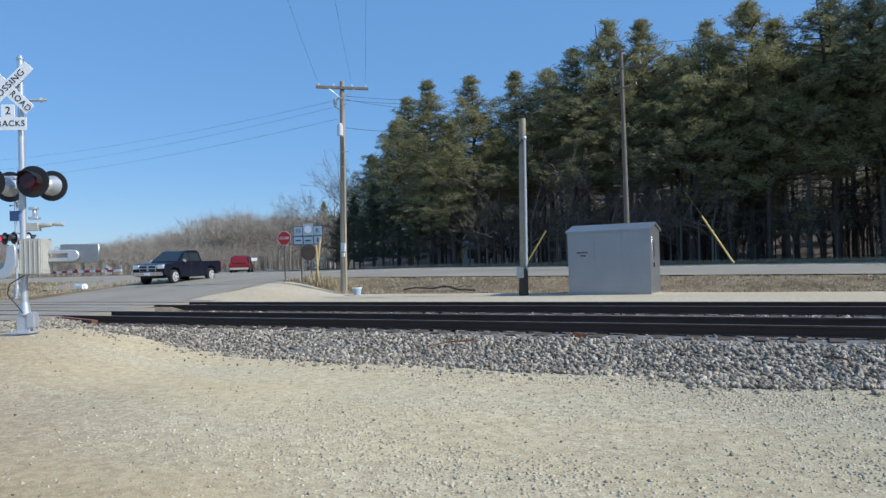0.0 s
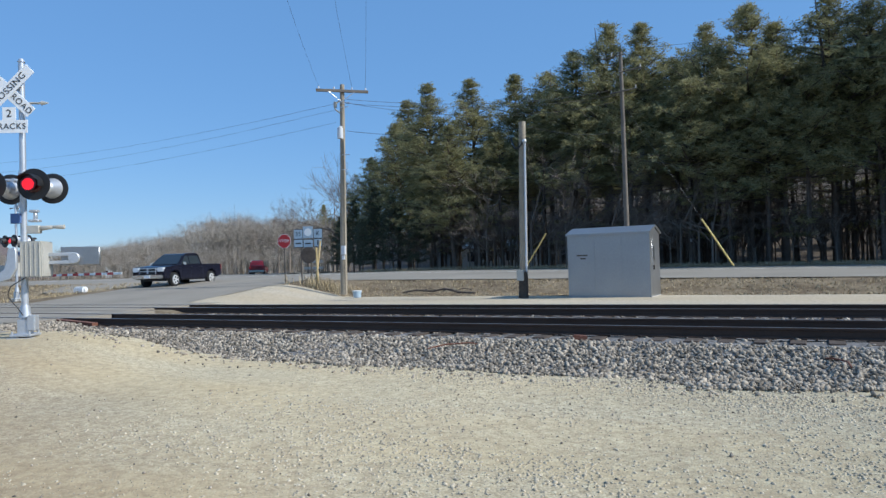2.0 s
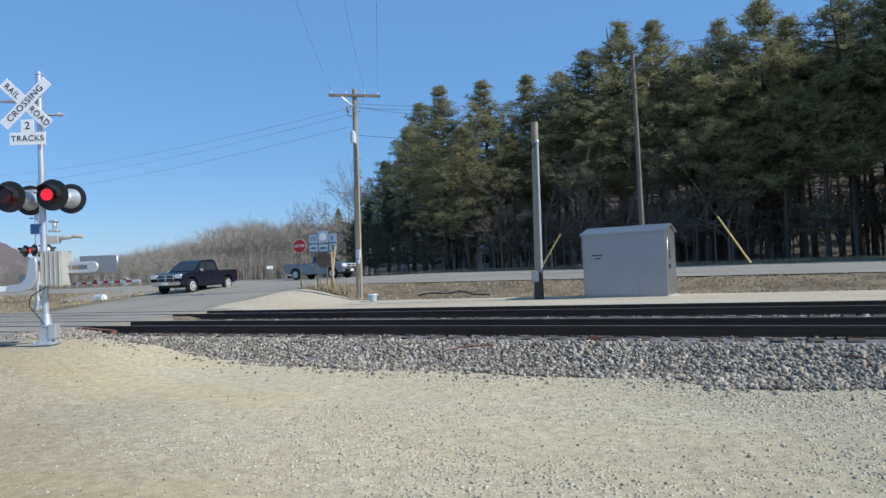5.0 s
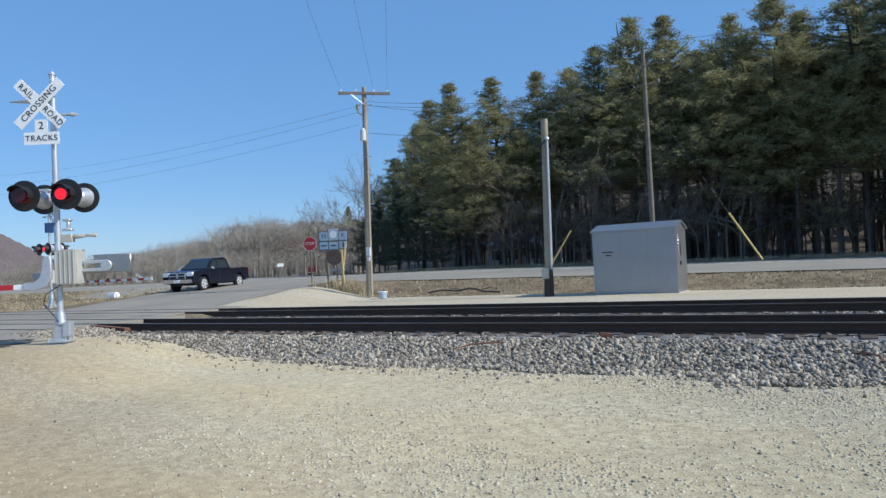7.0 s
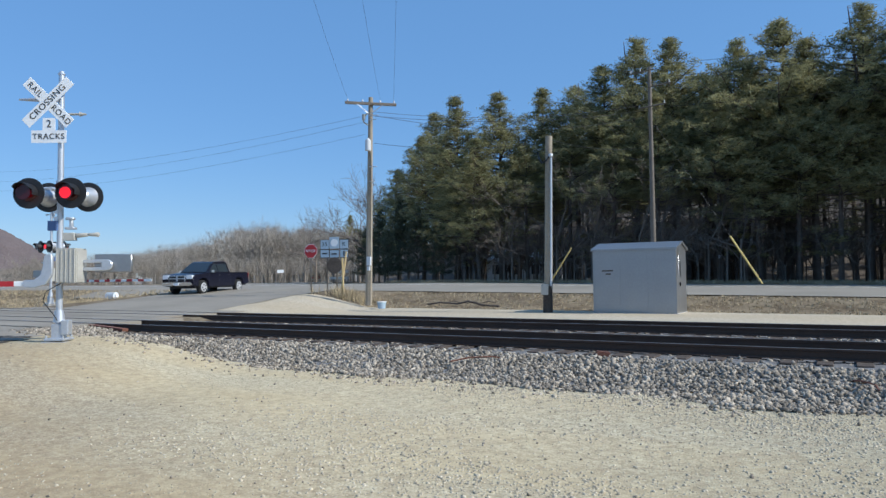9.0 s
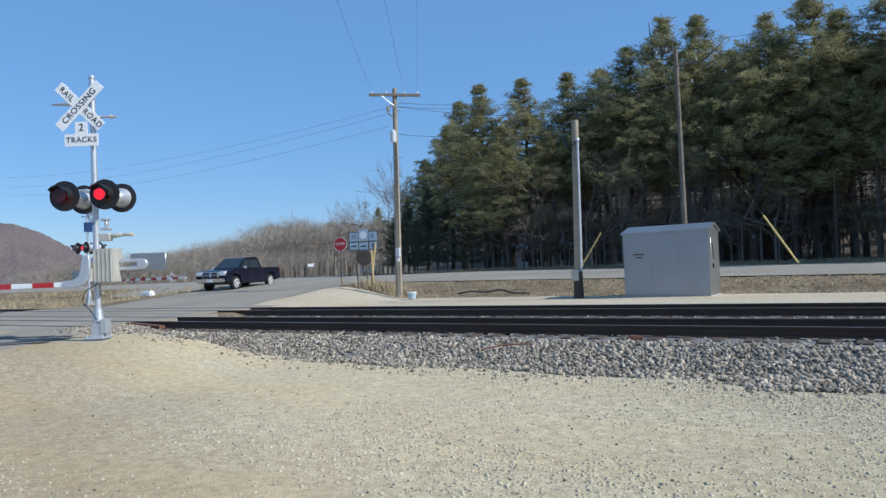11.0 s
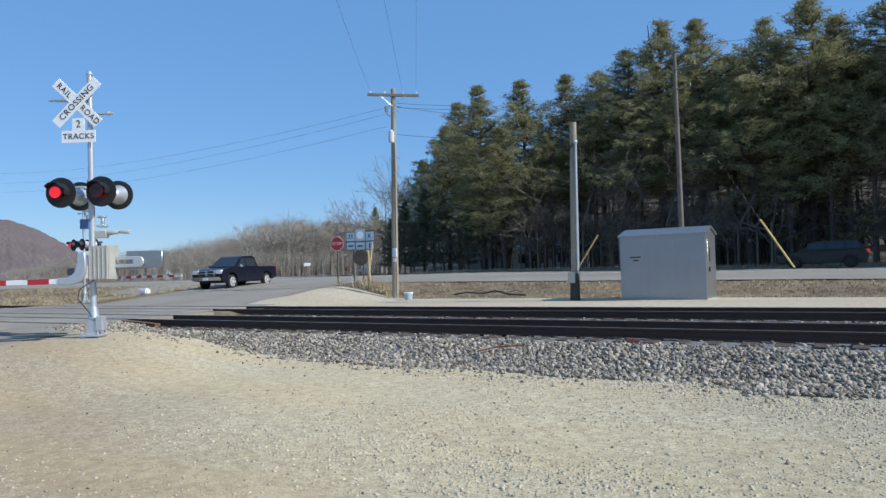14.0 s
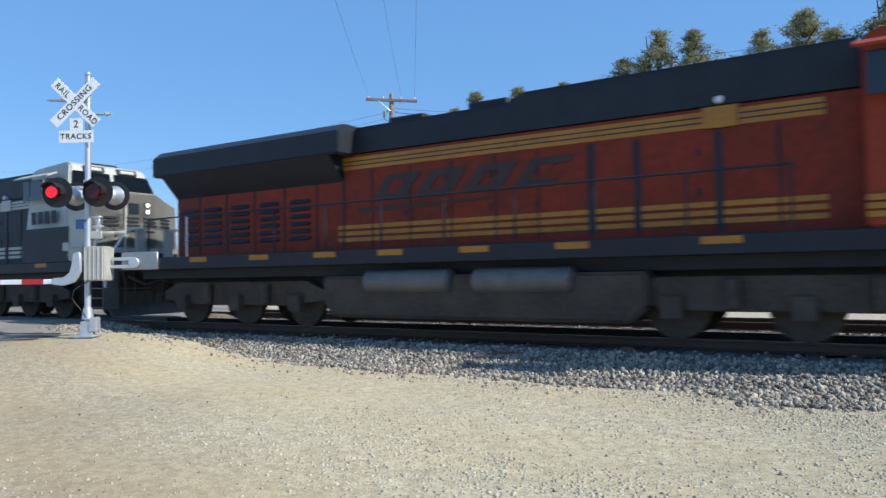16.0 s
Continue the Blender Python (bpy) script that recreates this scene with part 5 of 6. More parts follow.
def pickup(name, m, paint, label, crew=True, lit=False):
    """A pickup truck; x forward, origin on the ground between the axles."""
    t = thing(name, m, label, "pickup truck")
    zf = 0.44
    # lower body with wheel arches cut from its outline
    prof = [(2.75, 0.5), (2.82, 0.62), (2.80, 1.02), (2.62, 1.12), (1.35, 1.22), (-2.85, 1.22), (-2.90, 0.60), (-2.5, zf)]
    prof += arch(-1.78, 0.47, zf)[::-1] + [(-1.2, zf - 0.05), (1.2, zf - 0.05)] + arch(1.78, 0.47, zf)[::-1] + [(2.4, zf)]
    bm = B()
    prism(bm, prof, -0.98, 0.98)
    part("body", bevelled(bm, 0.05), paint, t, "painted lower body and fenders")
    # cab, drawn in toward the roof
    x0 = -0.95 if crew else -0.25
    bm = B()
    vs = prism(bm, [(1.45, 1.18), (0.55, 1.80), (0.35, 1.86), (x0 + 0.35, 1.88), (x0 + 0.12, 1.80), (x0, 1.18)], -0.93, 0.93)
    for v in vs:
        v.co.y *= 1 - 0.22 * max(0, (v.co.z - 1.2)) / 0.68
    part("cab", bevelled(bm, 0.04), paint, t, "cab roof and pillars")

    def inset(x, z):
        return 0.93 * (1 - 0.22 * max(0, z - 1.2) / 0.68) + 0.006
    spans = ((1.14, 0.32), (0.26, x0 + 0.22)) if crew else ((1.14, x0 + 0.18),)
    for s in (-1, 1):
        for k, (a, b) in enumerate(spans):
            bm = B()
            zz = ((a, 1.26), (b, 1.26), (b + (0.08 if k else 0.0), 1.72), (a - (0.55 if k == 0 else 0.0), 1.72))
            vv = [bm.verts.new((x, s * inset(x, z), z)) for x, z in zz] + [bm.verts.new((x, s * (inset(x, z) - 0.02), z)) for x, z in zz]
            bm.faces.new(vv[:4])
            bm.faces.new(vv[4:][::-1])
            for i in range(4):
                j = (i + 1) % 4
                bm.faces.new((vv[i], vv[4 + i], vv[4 + j], vv[j]))
            part("side_window", bm, M_GLASS, t, "dark side window", smooth=False)
        bm = B()
        box(bm, 1.02, s * 1.08, 1.28, 0.10, 0.22, 0.18)
        part("door_mirror", bevelled(bm, 0.03), M_CHROME if crew else paint, t)
        for x in ((0.30, -0.62) if crew else (0.0,)):
            bm = B()
            box(bm, x - 0.05, s * 0.985, 1.08, 0.2, 0.03, 0.04)
            part("door_handle", bm, M_CHROME, t)
        for x in ((1.25, 0.28, -0.9) if crew else (1.25, -0.1)):
            bm = B()
            box(bm, x, s * 0.981, 0.85, 0.012, 0.006, 0.7)
            part("door_seam", bm, M_BLACK, t, smooth=False)
        bm = B()
        box(bm, 2.68, s * 0.76, 0.97, 0.26, 0.40, 0.25)
        part("headlight", bevelled(bm, 0.03), M_LAMP if lit else M_CLEAR, t, "clear headlight")
        bm = B()
        box(bm, -2.89, s * 0.87, 1.02, 0.06, 0.14, 0.34)
        part("tail_light", bm, M_TAIL, t, "red tail light")
    for (xa, za), (xb, zb), nm in (((1.36, 1.25), (0.62, 1.77), "windscreen"), ((x0 + 0.01, 1.28), (x0 + 0.11, 1.74), "rear_window")):
        bm = B()
        off = 0.012 if nm == "windscreen" else -0.012
        vv = [bm.verts.new((x + off + d, s * (inset(x, z) - 0.09), z + 0.012 + d)) for d in (0, -0.012) for x, z, s in ((xa, za, -1), (xa, za, 1), (xb, zb, 1), (xb, zb, -1))]
        bm.faces.new(vv[:4])
        bm.faces.new(vv[4:][::-1])
        part(nm, bm, M_GLASS, t, "sloping tinted glass", smooth=False)
    bm = B()
    box(bm, 2.79, 0, 0.90, 0.07, 1.1, 0.34)
    gr = part("grille", bevelled(bm, 0.03), M_ALLOY, t, "chrome crosshair grille")
    for y in (-0.27, 0.27):
        for z in (0.82, 0.98):
            bm = B()
            box(bm, 2.83, y, z, 0.02, 0.42, 0.11)
            part("grille_mesh", bm, M_BLACK, gr)
    bm = B()
    box(bm, 2.84, 0, 0.60, 0.16, 1.92, 0.20)
    part("front_bumper", bevelled(bm, 0.05), M_CHROME, t, "chrome front bumper")
    bm = B()
    box(bm, 2.925, 0, 0.60, 0.02, 0.34, 0.15)
    part("plate_holder", bm, M_WHITE, t, "plain front plate")
    bm = B()
    box(bm, -2.95, 0, 0.62, 0.14, 1.9, 0.2)
    part("rear_bumper", bevelled(bm, 0.04), M_CHROME, t, "chrome rear bumper")
    bm = B()
    box(bm, (x0 - 2.82) / 2, 0, 1.226, 2.82 + x0, 1.62, 0.02)
    part("bed_floor", bm, M_BLACK, t, "dark open load bed")
    bm = B()
    box(bm, 0, 0, 0.42, 4.6, 1.5, 0.16)
    part("chassis", bm, M_BLACK, t)
    for x in (-1.78, 1.78):
        for y in (-0.87, 0.87):
            wheel(t, x, y, 0.40, M_ALLOY)
    return t


parked_truck = pickup("pickup_truck", pose(-32.72, 28.83, 0.42, 0, 0.6, -76), M_NAVY, "dark navy crew-cab pickup waiting at the crossing")
passing_truck = pickup("pickup_truck", pose(-60, 42.3, 0.55), M_SILVER, "silver-blue regular-cab pickup driving along the highway", crew=False)


def car(name, m, paint, label, tall=1.55, tail=None, rim=M_GREYBOX):
    c = thing(name, m, label, "car")
    prof = [(2.2, 0.35), (2.3, 0.5), (2.25, 0.78), (1.2, 0.98), (-2.1, 1.02), (-2.28, 0.9), (-2.28, 0.4)]
    prof += [(-1.85, 0.3)] + arch(-1.4, 0.38, 0.3)[::-1] + arch(1.4, 0.38, 0.3)[::-1] + [(1.9, 0.3)]
    bm = B()
    prism(bm, prof, -0.9, 0.9)
    part("body", bevelled(bm, 0.06), paint, c)
    bm = B()
    vs = prism(bm, [(1.15, 0.96), (0.4, tall - 0.06), (0.2, tall), (-1.6, tall), (-1.8, tall - 0.08), (-2.15, 1.0)], -0.86, 0.86)
    for v in vs:
        v.co.y *= 1 - 0.2 * max(0, v.co.z - 1.0) / 0.55
    part("cabin", bevelled(bm, 0.05), paint, c)
    for s in (-1, 1):
        for a, b in ((0.75, -0.1), (-0.2, -1.0), (-1.1, -1.75)):
            bm = B()
            box(bm, (a + b) / 2 - 0.1, s * 0.80, (1.06 + tall - 0.1) / 2, a - b - 0.06, 0.03, tall - 1.2, pose(0, 0, 0, s * 12, 0, 0))
            part("side_window", bm, M_GLASS, c, smooth=False)
        bm = B()
        box(bm, -2.26, s * 0.74, 0.92, 0.08, 0.26, 0.20)
        part("tail_light", bm, tail or M_TAIL, c, "red tail light")
        bm = B()
        box(bm, 2.22, s * 0.66, 0.70, 0.1, 0.34, 0.14)
        part("headlight", bm, M_CLEAR, c)
    bm = B()
    box(bm, -1.99, 0, 1.25, 0.03, 1.3, 0.36, pose(0, 0, 0, 0, 33, 0))
    part("rear_window", bm, M_GLASS, c, smooth=False)
    bm = B()
    box(bm, 0.80, 0, 1.22, 0.03, 1.35, 0.62, pose(0, 0, 0, 0, -55, 0))
    part("windscreen", bm, M_GLASS, c, smooth=False)
    bm = B()
    box(bm, -2.32, 0, 0.5, 0.1, 1.7, 0.2)
    part("rear_bumper", bevelled(bm, 0.03), M_GREYBOX, c)
    for x in (-1.4, 1.4):
        for y in (-0.8, 0.8):
            wheel(c, x, y, 0.33, rim)
    return c


red_car = car("car", pose(-49, 50, 0.6), M_REDCAR, "dark red utility car driving away on the county road", tall=1.75)
dark_car = car("car", pose(60, 45.6, 0.5), M_BLACK, "dark car with lit tail lamps on the highway", tail=M_TAILLIT, rim=M_BLACK)


# ---- train ----
def bogie(loco, xc):
    bm = B()
    for s in (-1, 1):
        prism(bm, [(xc - 2.75, 0.62), (xc - 2.75, 0.85), (xc - 2.2, 1.05), (xc + 2.2, 1.05), (xc + 2.75, 0.85), (xc + 2.75, 0.62), (xc + 1.7, 0.50), (xc - 1.7, 0.50)], s * 1.13, s * 1.02)
        for dx in (-1.95, 0, 1.95):
            box(bm, xc + dx, s * 1.20, 0.55, 0.34, 0.14, 0.36)
        for dx in (-1.0, 1.0):
            rod(bm, (xc + dx, s * 1.2, 0.55), (xc + dx, s * 1.2, 1.0), 0.13, seg=12)
    box(bm, xc, 0, 0.7, 4.6, 1.6, 0.35)
    b = part("bogie", bm, M_UNDER, loco, "grimy six-wheel bogie frame")
    for dx in (-1.95, 0, 1.95):
        for s in (-0.76, 0.76):
            bm = B()
            rod(bm, (xc + dx, s - 0.07, 0.535), (xc + dx, s + 0.07, 0.535), 0.535, seg=28)
            part("wheel", bm, M_UNDER, b)
        bm = B()
        rod(bm, (xc + dx, -0.8, 0.535), (xc + dx, 0.8, 0.535), 0.09, seg=10)
        part("axle", bm, M_UNDER, b)


def locomotive(m, label, body, cabm, stripe, logo, front_paint):
    """A wide-cab diesel; x forward, 0 at the nose face, z = 0 on the rail."""
    L = thing("locomotive", m, label, "locomotive", "locomotives")
    bm = B()
    box(bm, -10.2, 0, 1.55, 21.6, 3.0, 0.32)
    box(bm, -10.2, 0, 1.30, 20.6, 2.0, 0.3)
    part("underframe", bevelled(bm, 0.02, 1), M_LOCODARK, L, "dark frame and walkway edge")
    for x in (-19.4, -17.6, -15.5, -13.5, -11.75, -9.8, -7.85, -5.4, -2.4, -0.4):
        for s in (-1, 1):
            bm = B()
            box(bm, x, s * 1.504, 1.62, 0.62, 0.012, 0.12)
            part("marker_stripe", bm, M_LOCOYEL, L, "yellow reflective marker", smooth=False)
    bogie(L, -4.3)
    bogie(L, -16.6)
    bm = B()
    prism(bm, [(-6.6, 1.15), (-6.6, 0.55), (-6.9, 0.27), (-13.4, 0.27), (-13.7, 0.55), (-13.7, 1.15)], -1.36, 1.36)
    part("fuel_tank", bevelled(bm, 0.06), M_UNDER, L, "grimy fuel tank")
    for s in (-1, 1):
        for x0, x1 in ((-7.9, -9.9), (-10.4, -12.5)):
            bm = B()
            rod(bm, (x0, s * 1.26, 1.02), (x1, s * 1.26, 1.02), 0.25, seg=18)
            part("air_reservoir", bevelled(bm, 0.05), M_PLOW, L, "dull grey air reservoir")
    # hood
    bm = B()
    box(bm, -11.25, 0, 2.765, 15.7, 1.9, 2.14)
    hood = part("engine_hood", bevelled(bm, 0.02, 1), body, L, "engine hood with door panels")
    bm = B()
    prism_hood = [(-19.2, 3.775), (-19.2, 4.22), (-18.8, 4.40), (-9.25, 4.46), (-9.1, 4.62), (-3.4, 4.62), (-3.4, 3.775)]
    prism(bm, prism_hood, -0.958, 0.958)
    part("hood_roof", bevelled(bm, 0.08), M_LOCODARK, L, "dark roof of the hood")
    for s in (-1, 1):
        bm = B()
        box(bm, -8.75, s * 0.956, 3.63, 9.6, 0.014, 0.27)
        part("upper_stripe", bm, stripe, L, "yellow band below the roof", smooth=False)
        for z in (3.585, 3.675):
            bm = B()
            box(bm, -8.75, s * 0.964, z, 9.6, 0.008, 0.022)
            part("pin_stripe", bm, M_LOCODARK, L, smooth=False)
        bm = B()
        box(bm, -5.45, s * 0.985, 3.65, 0.55, 0.05, 0.36)
        part("stripe_box", bevelled(bm, 0.012, 1), stripe, hood, "small yellow cover on the band")
        for z in (1.95, 2.09, 2.23):
            bm = B()
            box(bm, -8.75, s * 0.956, z, 9.6, 0.012, 0.085)
            part("lower_stripe", bm, stripe, L, "yellow band along the walkway", smooth=False)
        for x, w in ((-4.6, 0.04), (-5.5, 0.12), (-6.84, 0.12), (-7.67, 0.12), (-8.7, 0.03), (-9.6, 0.03), (-10.6, 0.03), (-11.6, 0.03), (-12.6, 0.03), (-13.4, 0.06), (-14.2, 0.04), (-15.2, 0.04), (-16.2, 0.04), (-17.2, 0.04), (-18.2, 0.04)):
            bm = B()
            box(bm, x, s * 0.960, 2.62, w, 0.016, 1.66)
            part("door_seam", bm, M_LOCODARK, hood, smooth=False)
        for x in (-6.2, -7.25, -9.1, -10.1, -11.1, -12.1):
            for dz in (2.45, 3.1):
                bm = B()
                box(bm, x + 0.38, s * 0.962, dz, 0.05, 0.02, 0.14)
                part("door_latch", bm, M_LOCODARK, hood, smooth=False)
        for x in (-14.7, -15.7, -16.7, -17.7, -18.6):
            bm = B()
            for k in range(6):
                box(bm, x, s * 0.962, 2.05 + 0.17 * k, 0.62, 0.03, 0.10, pose(0, 0, 0, s * 30, 0, 0))
            part("louvre", bm, M_LOCODARK, hood, "dark louvred door", smooth=False)
        # walkway railing
        for k in range(11):
            x = -19.6 + 1.52 * k
            bm = B()
            rod(bm, (x, s * 1.46, 1.7), (x, s * 1.46, 2.72), 0.022)
            part("railing_post", bm, M_LOCODARK if k != 1 else M_RAILING, L)
        bm = B()
        rod(bm, (-19.6, s * 1.46, 2.72), (-4.4, s * 1.46, 2.72), 0.02)
        part("railing", bm, M_LOCODARK, L)
        # plain slanted blocks where the maker's emblem stands
        for k in range(4):
            x = -12.6 + 1.12 * k
            for z0, z1, a, b in ((2.76, 2.90, 0.0, 0.86), (3.18, 3.30, 0.0, 0.86), (2.90, 3.18, 0.0, 0.26), (2.90, 3.18, 0.56, 0.86 if k < 3 else 0.58)):
                bm = B()
                prism(bm, [(x + a + (z0 - 2.76) * 0.75, z0), (x + b + (z0 - 2.76) * 0.75, z0), (x + b + (z1 - 2.76) * 0.75, z1), (x + a + (z1 - 2.76) * 0.75, z1)], s * 0.955, s * 0.967)
                part("emblem_block", bm, logo, hood, "dark slanted emblem block", smooth=False)
        bm = B()
        prism(bm, [(-13.0, 2.52), (-9.7, 2.62), (-9.7, 2.66), (-13.0, 2.62)], s * 0.955, s * 0.967)
        part("emblem_line", bm, logo, hood, smooth=False)
    # radiator wings
    bm = B()
    vs = prism(bm, [(-1.5, 3.80), (1.5, 3.80), (1.5, 4.28), (1.25, 4.48), (-1.25, 4.48), (-1.5, 4.28)], -19.4, -13.1)
    for v in vs:
        v.co = (v.co.y, v.co.x, v.co.z)
    part("radiator", bevelled(bm, 0.03), M_LOCODARK, L, "wide overhanging radiator wings")
    bm = B()
    vs = prism(bm, [(-1.45, 3.80), (1.45, 3.80), (0.955, 3.25), (-0.955, 3.25)], -19.1, -13.4)
    for v in vs:
        v.co = (v.co.y, v.co.x, v.co.z)
    part("radiator_intake", bm, M_LOCODARK, L, smooth=False)
    for x, h in ((-9.9, 0.12), (-11.9, 0.10)):
        bm = B()
        box(bm, x, -0.2, 4.41 + h, 0.9, 0.9, 2 * h)
        part("roof_hatch", bevelled(bm, 0.03, 1), M_LOCODARK, L)
    bm = B()
    rod(bm, (-5.45, -0.95, 3.90), (-5.45, -1.07, 3.92), 0.045, 0.065)
    part("horn", bm, M_RAILING, L)
    # cab and nose
    bm = B()
    prism(bm, [(-3.45, 1.7), (-3.45, 4.48), (-3.3, 4.62), (-1.55, 4.72), (-1.32, 4.62), (-1.02, 3.82), (-1.02, 1.7)], -1.5, 1.5)
    for v in bm.verts:
        if v.co.z > 4.4:
            v.co.y *= 0.82
    cab = part("cab", bevelled(bm, 0.05), cabm, L, "wide safety cab")
    bm = B()
    nose_o = [(-1.05, 1.5), (-0.02, 1.47), (0.28, 0.5), (0.28, -0.5), (-0.02, -1.47), (-1.05, -1.5)]
    lo = [bm.verts.new((x, y, 1.72)) for x, y in nose_o]
    hi = [bm.verts.new((x - (0.06 if x > -0.5 else 0), y * 0.98, 3.90 if x < -1 else (3.74 if abs(y) < 1.2 else 3.40))) for x, y in nose_o]
    back = [bm.verts.new((-1.05, s * 0.49, 3.90)) for s in (1, -1)]
    bm.faces.new(lo[::-1])
    for f in ((hi[0], hi[1], hi[2], back[0]), (back[0], hi[2], hi[3], back[1]), (back[1], hi[3], hi[4], hi[5])):
        bm.faces.new(f)
    bm.faces.new((hi[0], back[0], back[1], hi[5], lo[5], lo[0]))
    for i in range(5):
        bm.faces.new((lo[i], lo[i + 1], hi[i + 1], hi[i]))
    part("nose", bevelled(bm, 0.03), cabm, L, "bluff wedge-cornered nose")
    # added front sheets, so the sunlit nose can be brighter than the shaded sides
    for a, b in ((1, 2), (2, 3), (3, 4)):
        bm = B()
        out = Vector((0.014, 0.006 * (1 if a == 1 else -1 if a == 3 else 0), 0))
        pts = [Vector((*nose_o[a], 2.10)), Vector((*nose_o[b], 2.10)), Vector((nose_o[b][0] - 0.055, nose_o[b][1] * 0.98, 3.72 if abs(nose_o[b][1]) < 1.2 else 3.39)), Vector((nose_o[a][0] - 0.055, nose_o[a][1] * 0.98, 3.72 if abs(nose_o[a][1]) < 1.2 else 3.39))]
        f = bm.faces.new([bm.verts.new(p + out) for p in pts])
        bmesh.ops.solidify(bm, geom=[f], thickness=0.008)
        part("nose_face", bm, front_paint, L, "thin sheet added over the nose for its sunlit colour", smooth=False)
    bm = B()
    top = [bm.verts.new((x, y * 0.97, z + 0.012)) for x, y, z in ((-1.0, 1.47, 3.88), (-0.10, 1.42, 3.42), (0.19, 0.49, 3.745), (0.19, -0.49, 3.745), (-0.10, -1.42, 3.42), (-1.0, -1.47, 3.88), (-1.0, 0.49, 3.895), (-1.0, -0.49, 3.895))]
    for f in ((0, 1, 2, 6), (6, 2, 3, 7), (7, 3, 4, 5)):
        bm.faces.new([top[k] for k in f])
    bmesh.ops.solidify(bm, geom=bm.faces[:], thickness=0.02)
    part("anti_glare_panel", bm, M_LOCODARK, L, "black anti-glare top of the nose", smooth=False)
    for s in (-1, 1):
        bm = B()
        vv = [bm.verts.new(p) for p in ((-1.00, s * 0.07, 3.93), (-1.00, s * 1.36, 3.93), (-1.205, s * 1.24, 4.43), (-1.205, s * 0.07, 4.43))]
        bm.faces.new(vv)
        bmesh.ops.solidify(bm, geom=bm.faces[:], thickness=0.03)
        part("windscreen", bm, M_GLASS, cab, "dark cab windscreen", smooth=False)
        bm = B()
        box(bm, -1.27, s * 0.55, 4.53, 0.10, 0.66, 0.17, pose(0, 0, 0, 0, -18, 0))
        nb = part("number_board", bm, M_BLACK, cab, "dark number board")
        bm = B()
        box(bm, -1.215, s * 0.55, 4.545, 0.012, 0.46, 0.09, pose(0, 0, 0, 0, -18, 0))
        part("number_bar", bm, M_GREYBOX, nb, smooth=False)
        for a, b in ((-3.40, -3.05), (-2.98, -2.30), (-2.18, -1.94), (-1.90, -1.72)):
            bm = B()
            box(bm, (a + b) / 2, s * 1.503, 3.90, b - a, 0.02, 0.62)
            part("side_window", bm, M_GLASS, cab, "dark sliding cab window", smooth=False)
        for x in (-2.22, -1.66):
            bm = B()
            box(bm, x, s * 1.512, 3.90, 0.12 if x < -2 else 0.06, 0.02, 0.64)
            part("window_frame", bm, M_RAILING, cab, "bright window frame", smooth=False)
        bm = B()
        box(bm, -2.6, s * 1.58, 4.32, 1.9, 0.30, 0.04, pose(0, 0, 0, -s * 24, 0, 0))
        part("sun_visor", bm, cabm, cab, "folded sun visor over the windows")
        for k in range(4):
            bm = B()
            box(bm, -2.80 + 0.36 * k, s * 1.502, 3.05, 0.26, 0.006, 0.38)
            part("number_bar", bm, logo, cab, "dark bar of the road number", smooth=False)
        for z in (1.90, 2.02, 2.14):
            bm = B()
            box(bm, -1.85, s * 1.506, z, 3.2, 0.012, 0.085)
            part("lower_stripe", bm, stripe, cab, smooth=False)
        if stripe is M_CREAM:
            part("dark_band", box_bm(-2.2, s * 1.509, 2.22, 2.5, 0.012, 1.02), M_LOCODARK, cab, "dark green lower half of the cab", smooth=False)
        bm = B()
        box(bm, -1.05, s * 1.512, 2.14, 0.34, 0.012, 0.24)
        part("builder_plate", bm, M_GREYBOX, cab, smooth=False)
        # stepwell and white grab rails at the front corner
        bm = B()
        for k in range(5):
            box(bm, 0.38, s * 1.28, 0.38 + 0.27 * k, 0.75, 0.42, 0.035)
        part("step", bm, M_PLOW, L, "steel stepwell treads", smooth=False)
        # added panel: keeps the stepwell dark where ground would show through
        part("step_back", box_bm(0.38, s * 1.05, 1.0, 0.78, 0.03, 1.32), M_UNDER, L, "dark panel added to fill the back of the stepwell", smooth=False)
        for x in (0.0, 0.76):
            bm = B()
            box(bm, x, s * 1.28, 1.0, 0.03, 0.46, 1.35)
            part("step_side", bm, M_PLOW, L, smooth=False)
        bm = B()
        bent(bm, [(0.02, s * 1.47, 0.85), (0.02, s * 1.47, 1.75), (0.26, s * 1.38, 2.25), (0.26, s * 1.38, 2.72)], 0.035)
        part("grab_rail", bm, M_RAILING, L, "white bent grab rail")
        bm = B()
        bent(bm, [(0.80, s * 1.47, 0.95), (0.80, s * 1.47, 1.6), (0.98, s * 0.98, 2.50), (1.0, s * 0.74, 2.62), (1.0, s * 0.45, 2.62)], 0.035)
        part("grab_rail", bm, M_RAILING, L, "white bent grab rail")
        bm = B()
        box(bm, 0.92, s * 0.46, 2.20, 0.06, 0.30, 0.86)
        part("end_post", bm, M_POST if stripe is M_LOCOYEL else stripe, L, "yellow end door post")
        bm = B()
        rod(bm, (0.92, s * 0.98, 1.84), (1.06, s * 0.98, 1.84), 0.10, seg=16)
        dl = part("ditch_light", bm, M_BLACK, L, "round ditch light")
        bm = B()
        rod(bm, (1.06, s * 0.98, 1.84), (1.075, s * 0.98, 1.84), 0.08, seg=16)
        part("lamp_glass", bm, M_LAMP, dl, "lit lamp")
    bm = B()
    box(bm, 0.5, 0, 1.66, 1.0, 2.0, 0.12)
    part("front_platform", bm, M_LOCODARK, L)
    bm = B()
